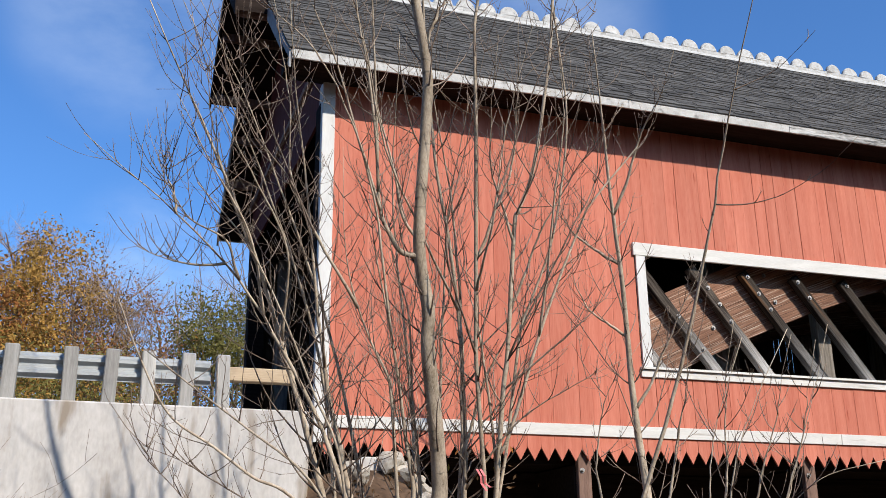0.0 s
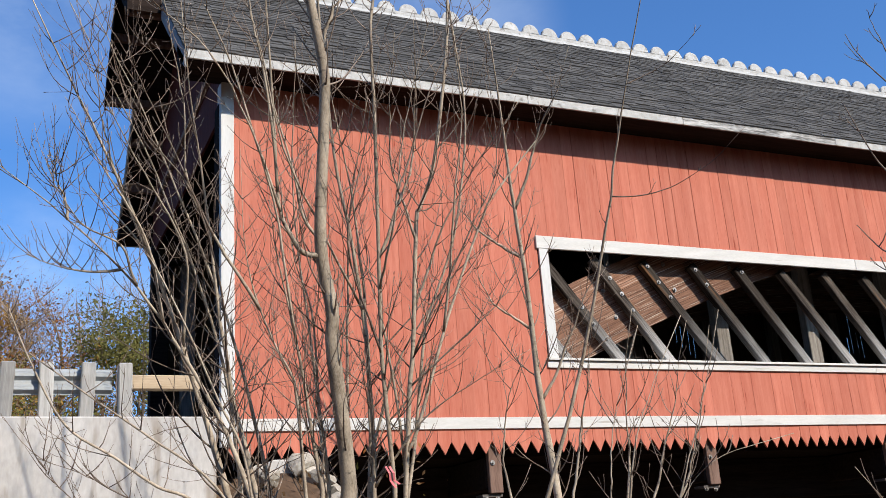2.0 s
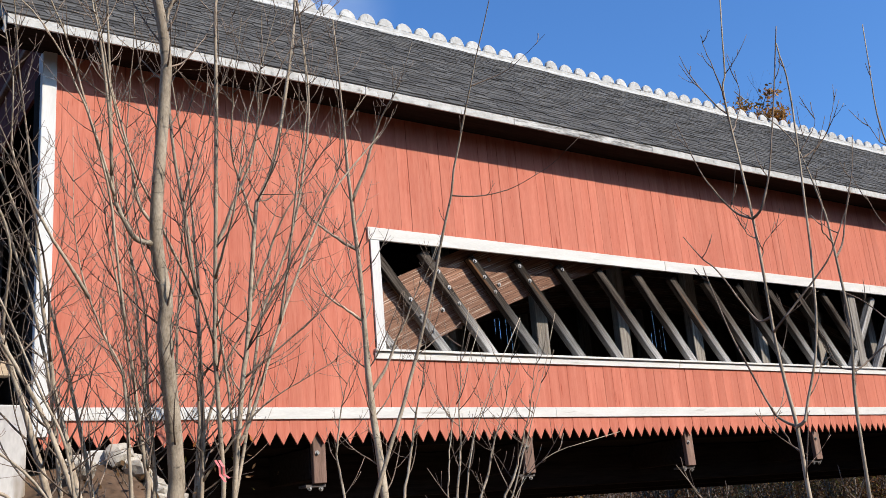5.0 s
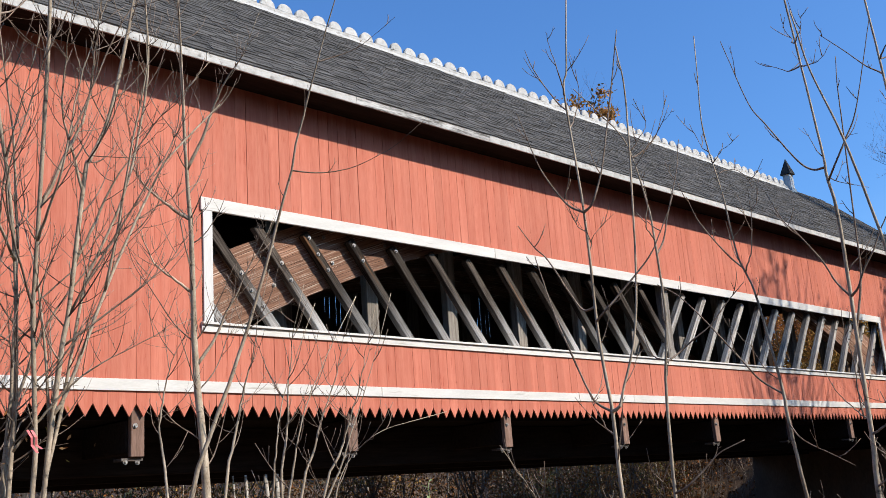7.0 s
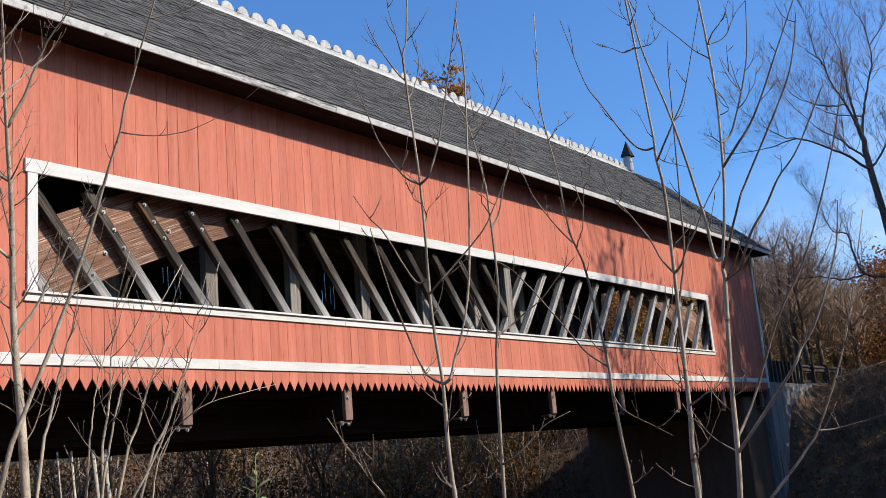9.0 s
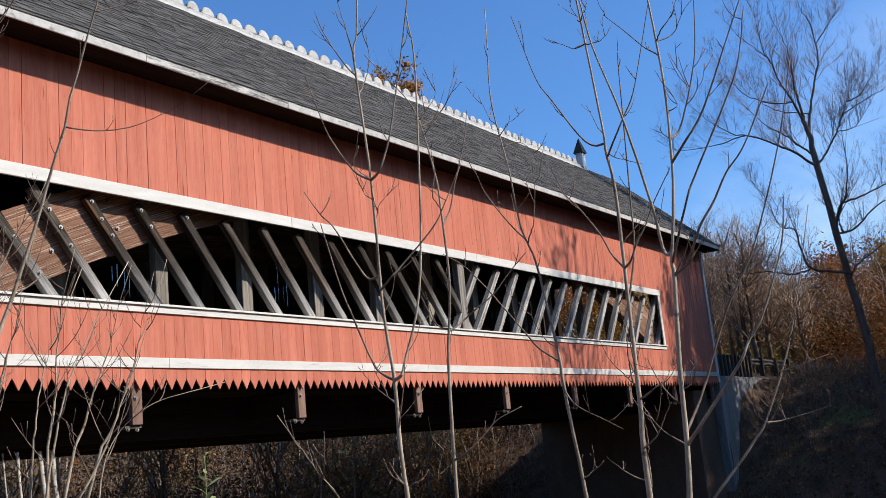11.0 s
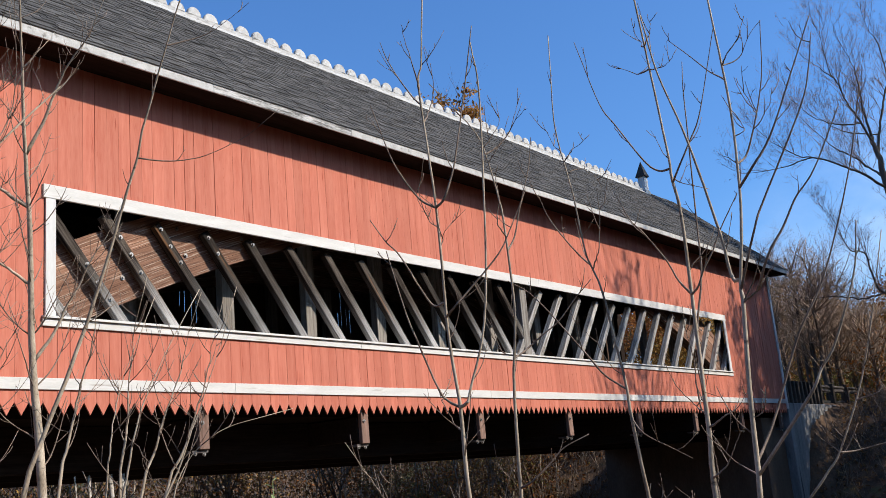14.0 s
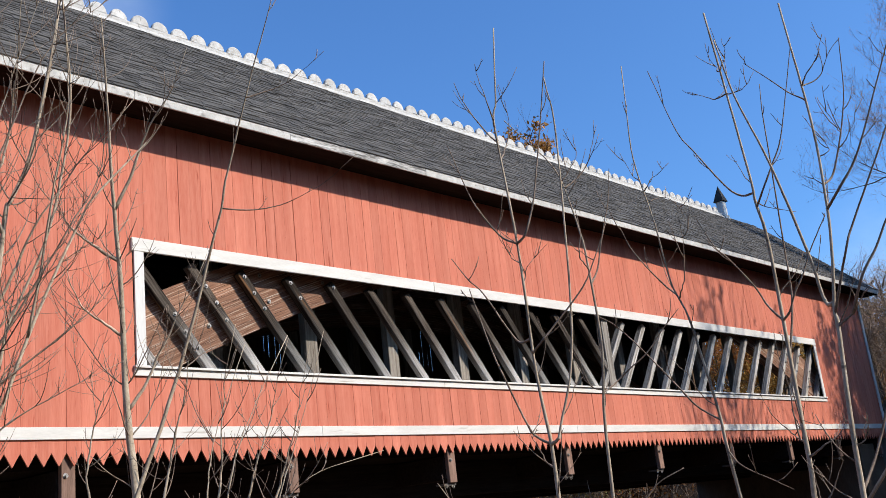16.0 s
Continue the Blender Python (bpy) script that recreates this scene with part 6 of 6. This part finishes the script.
WHITE_BARK = material("white_birch_bark", (0.22, 0.20, 0.175), (0.50, 0.46, 0.41), (9, 9, 5), 2.0, 0.8, 0.2, 20.0, 0.1, ((0.05, 0.042, 0.038), (5, 5, 9), 2.4, 0.54))
for k, (x, lean, r) in enumerate(((5.82, 0.09, 0.019), (6.06, 0.10, 0.027), (6.41, 0.13, 0.040), (6.62, 0.15, 0.044))):
    rng = random.Random(820 + k)
    base = ground_height(x + lean, 1.1) - 0.2
    birch = thing("birch_tree", "pale broken white-barked birch stem under the bridge edge", "tree", "birch stems under the bridge")
    line = [Vector((x - lean * (z + 1.0), 1.1 + 0.012 * rng.gauss(0, 1), z)) + Vector((0.012 * rng.gauss(0, 1), 0, 0)) for z in [base + (-0.93 - base) * q / 9 for q in range(10)]]
    part("trunk", Geo().tube(line, [r * (1.15 - 0.04 * q) * rng.uniform(0.82, 1.15) for q in range(10)], 8).mesh("trunk", WHITE_BARK, True), birch)
    spray = Geo()
    for _ in range(5):
        q = rng.uniform(5.5, 8.5)
        w = rng.uniform(0, 6.28)
        shoot(spray, line[int(q)].lerp(line[int(q) + 1], q - int(q)), (math.cos(w), -abs(math.sin(w)), 0.2), rng.uniform(0.15, 0.4), 0.005, rng, 0, 0.3, False)
    tagged(part("twig_spray", spray.mesh("twig_spray", TWIG, True), birch), kind="stuff")

# dry bare brush on the far bank beside the wing wall
rng = random.Random(611)
g = Geo()
for _ in range(420):
    x, y = rng.uniform(34.0, 46.0), rng.uniform(-8.5, -0.5)
    w = rng.uniform(0, 6.28)
    shoot(g, (x, y, ground_height(x, y) - 0.05), (0.6 * math.cos(w), 0.6 * math.sin(w), 1.0), rng.uniform(0.4, 1.3), 0.011, rng, 1, 0.2, False)
tagged(new("brush", g.mesh("brush", FINE_TWIG, True)), "dry bare reddish brush on the far creek bank", "brush", "", "stuff")

# a green weed among the bare shoots
WEED_GREEN = leaf_material("dull_green_weed", (0.13, 0.18, 0.07), (0.30, 0.36, 0.17))
weed = thing("weed", "green leafy weed stalk among bare shoots on the bank", "weed")
rng = random.Random(64)
wx, wy = 2.19, -6.98
foot = ground_height(wx, wy) - 0.05
stalk = [Vector((wx + 0.012 * rng.gauss(0, 1), wy + 0.012 * rng.gauss(0, 1), foot + (-1.36 - foot) * q / 9)) for q in range(10)]
part("stalk", Geo().tube(stalk, [0.007 - 0.0005 * q for q in range(10)], 6).mesh("stalk", WEED_GREEN, True), weed)
for j in range(22):
    p = stalk[9].lerp(stalk[5], j / 21)
    w, size = 2.4 * j, 0.045 + 0.10 * min(1.0, j / 9) * rng.uniform(0.8, 1.2)
    out, across = Vector((math.cos(w), math.sin(w), 0.75)), Vector((-math.sin(w), math.cos(w), 0.35))
    v = [p, p + out * size * 0.4 + across * size * 0.17, p + out * size * 0.8 + across * size * 0.12 - Vector((0, 0, 0.10 * size)), p + out * size - Vector((0, 0, 0.25 * size)),
         p + out * size * 0.8 - across * size * 0.12 - Vector((0, 0, 0.10 * size)), p + out * size * 0.4 - across * size * 0.17, p + out * size * 0.45 - Vector((0, 0, 0.04 * size))]
    part("leaf", Geo().add(v, [(0, 1, 6), (1, 2, 6), (2, 3, 6), (3, 4, 6), (4, 5, 6), (5, 0, 6)]).mesh("leaf", WEED_GREEN, True), weed)

# a faded ribbon tied to a stem of the clump
RIBBON = material("faded_pink_ribbon", (0.48, 0.10, 0.11), (0.62, 0.20, 0.20), (6, 6, 6), 2.0, 0.6, 0.1, 20.0)
g = Geo()
for side, dx in ((0, 0.0), (1, 0.035)):
    path = [(0.63 + dx, -3.93, -0.70), (0.66 + dx, -3.95, -0.76), (0.675 + dx, -3.92, -0.82), (0.715 + dx, -3.94, -0.885 + 0.03 * side)]
    v = [(x, y, z) for x, y, z in path] + [(x + 0.022, y + 0.006, z + 0.006) for x, y, z in path]
    v += [(x, y + 0.002, z) for x, y, z in v]
    g.add(v, [(i, i + 1, i + 5, i + 4) for i in range(3)] + [(i + 12, i + 13, i + 9, i + 8) for i in range(3)] + [(0, 4, 12, 8), (3, 11, 15, 7)])
tagged(new("ribbon", g.mesh("ribbon", RIBBON)), "faded pink marking ribbon tied to a sapling stem", "ribbon")

g = Geo()
rng = random.Random(77)
for _ in range(4600):
    x, y = rng.uniform(30, 60), rng.uniform(-13, -0.8)
    if rng.random() < 0.3:
        x, y = rng.uniform(36, 62), rng.uniform(-4, -0.6)
    twig(g, (x, y, ground_height(x, y) - 0.05), (rng.gauss(0, 0.6), rng.gauss(0, 0.6), 1), rng.uniform(0.4, 1.3), 0.010, rng, 1 if rng.random() < 0.4 else 0, 3, kids=2)
tagged(new("dry_brush", g.mesh("dry_brush", TWIG)), "dry bare brush on the far bank", "brush", "", "stuff")
g = Geo()
for _ in range(3200):
    x, y = rng.uniform(3, 38), rng.uniform(8.6, 20)
    twig(g, (x, y, ground_height(x, y) - 0.05), (rng.gauss(0, 0.4), rng.gauss(0, 0.4), 1), rng.uniform(1.0, 3.2), 0.014, rng, 1 if rng.random() < 0.4 else 0, 3, kids=2)
tagged(new("dry_brush", g.mesh("dry_brush", TWIG)), "brown dry saplings and stalks behind the bridge", "brush", "", "stuff")
g = Geo()
for _ in range(26000):
    x, y = rng.uniform(30, 62), rng.uniform(-14, -0.3)
    g.leaf((x, y, ground_height(x, y) + abs(rng.gauss(0, 0.10))), rng.uniform(0.05, 0.11), rng)
for _ in range(9000):
    x, y = rng.uniform(18, 36), rng.uniform(-1, 9.5)
    g.leaf((x, y, ground_height(x, y) + abs(rng.gauss(0, 0.06))), rng.uniform(0.05, 0.10), rng)
tagged(new("leaf_litter", g.mesh("leaf_litter", BANK_LEAF)), "fallen dark brown leaves over the far bank", "leaf litter", "", "stuff")
g = Geo()
for _ in range(18000):
    x, y = rng.uniform(-14, 4.5), rng.uniform(-26, -0.5)
    g.leaf((x, y, ground_height(x, y) + 0.02 + abs(rng.gauss(0, 0.02))), rng.uniform(0.03, 0.07), rng)
tagged(new("leaf_litter", g.mesh("leaf_litter", BROWN_LEAF)), "fallen brown leaves over the near bank", "leaf litter", "", "stuff")
shrub = thing("shrub", "dry bare shrub in front of the wing wall", "shrub")
g = Geo()
for _ in range(60):
    x, y = -4.15 + rng.gauss(0, 0.22), -1.3 + rng.gauss(0, 0.25)
    twig(g, (x, y, ground_height(x, y) - 0.05), (rng.gauss(0.05, 0.25), rng.gauss(0, 0.25), 1), rng.uniform(0.9, 1.9), 0.007, rng, 2, kids=3)
tagged(part("twig_spray", g.mesh("twig_spray", TWIG), shrub), kind="stuff")

# riprap by the near abutment
rng = random.Random(55)


def stone_mesh(seed):
    bm = bmesh.new()
    bmesh.ops.create_icosphere(bm, subdivisions=2, radius=1.0)
    for v in bm.verts:
        v.co *= 1 + 0.45 * noise.noise(v.co * 1.3 + Vector((seed * 7.1, 0, 0)))
        v.co.z *= 0.62
    me = bpy.data.meshes.new("stone")
    bm.to_mesh(me)
    bm.free()
    me.materials.append(STONE)
    return me


stones = [stone_mesh(k) for k in range(4)]
for k in range(58):
    x, y, s = 1.2 + abs(rng.gauss(0.4, 0.6)), rng.gauss(-0.3, 0.5), rng.uniform(0.07, 0.17)
    if k >= 30:
        x, y, s = 1.28 + rng.gauss(0, 0.28), -0.55 + rng.gauss(0, 0.22), rng.uniform(0.10, 0.19)
    ob = tagged(new("stone", rng.choice(stones)), "pale broken riprap stone by the abutment", "stone", "riprap stones")
    ob.matrix_world = pose(x, y, ground_height(x, y) + 0.25 * s, rng.uniform(-30, 30), rng.uniform(-30, 30), rng.uniform(0, 360)) @ Matrix.Diagonal((s, s, s, 1))
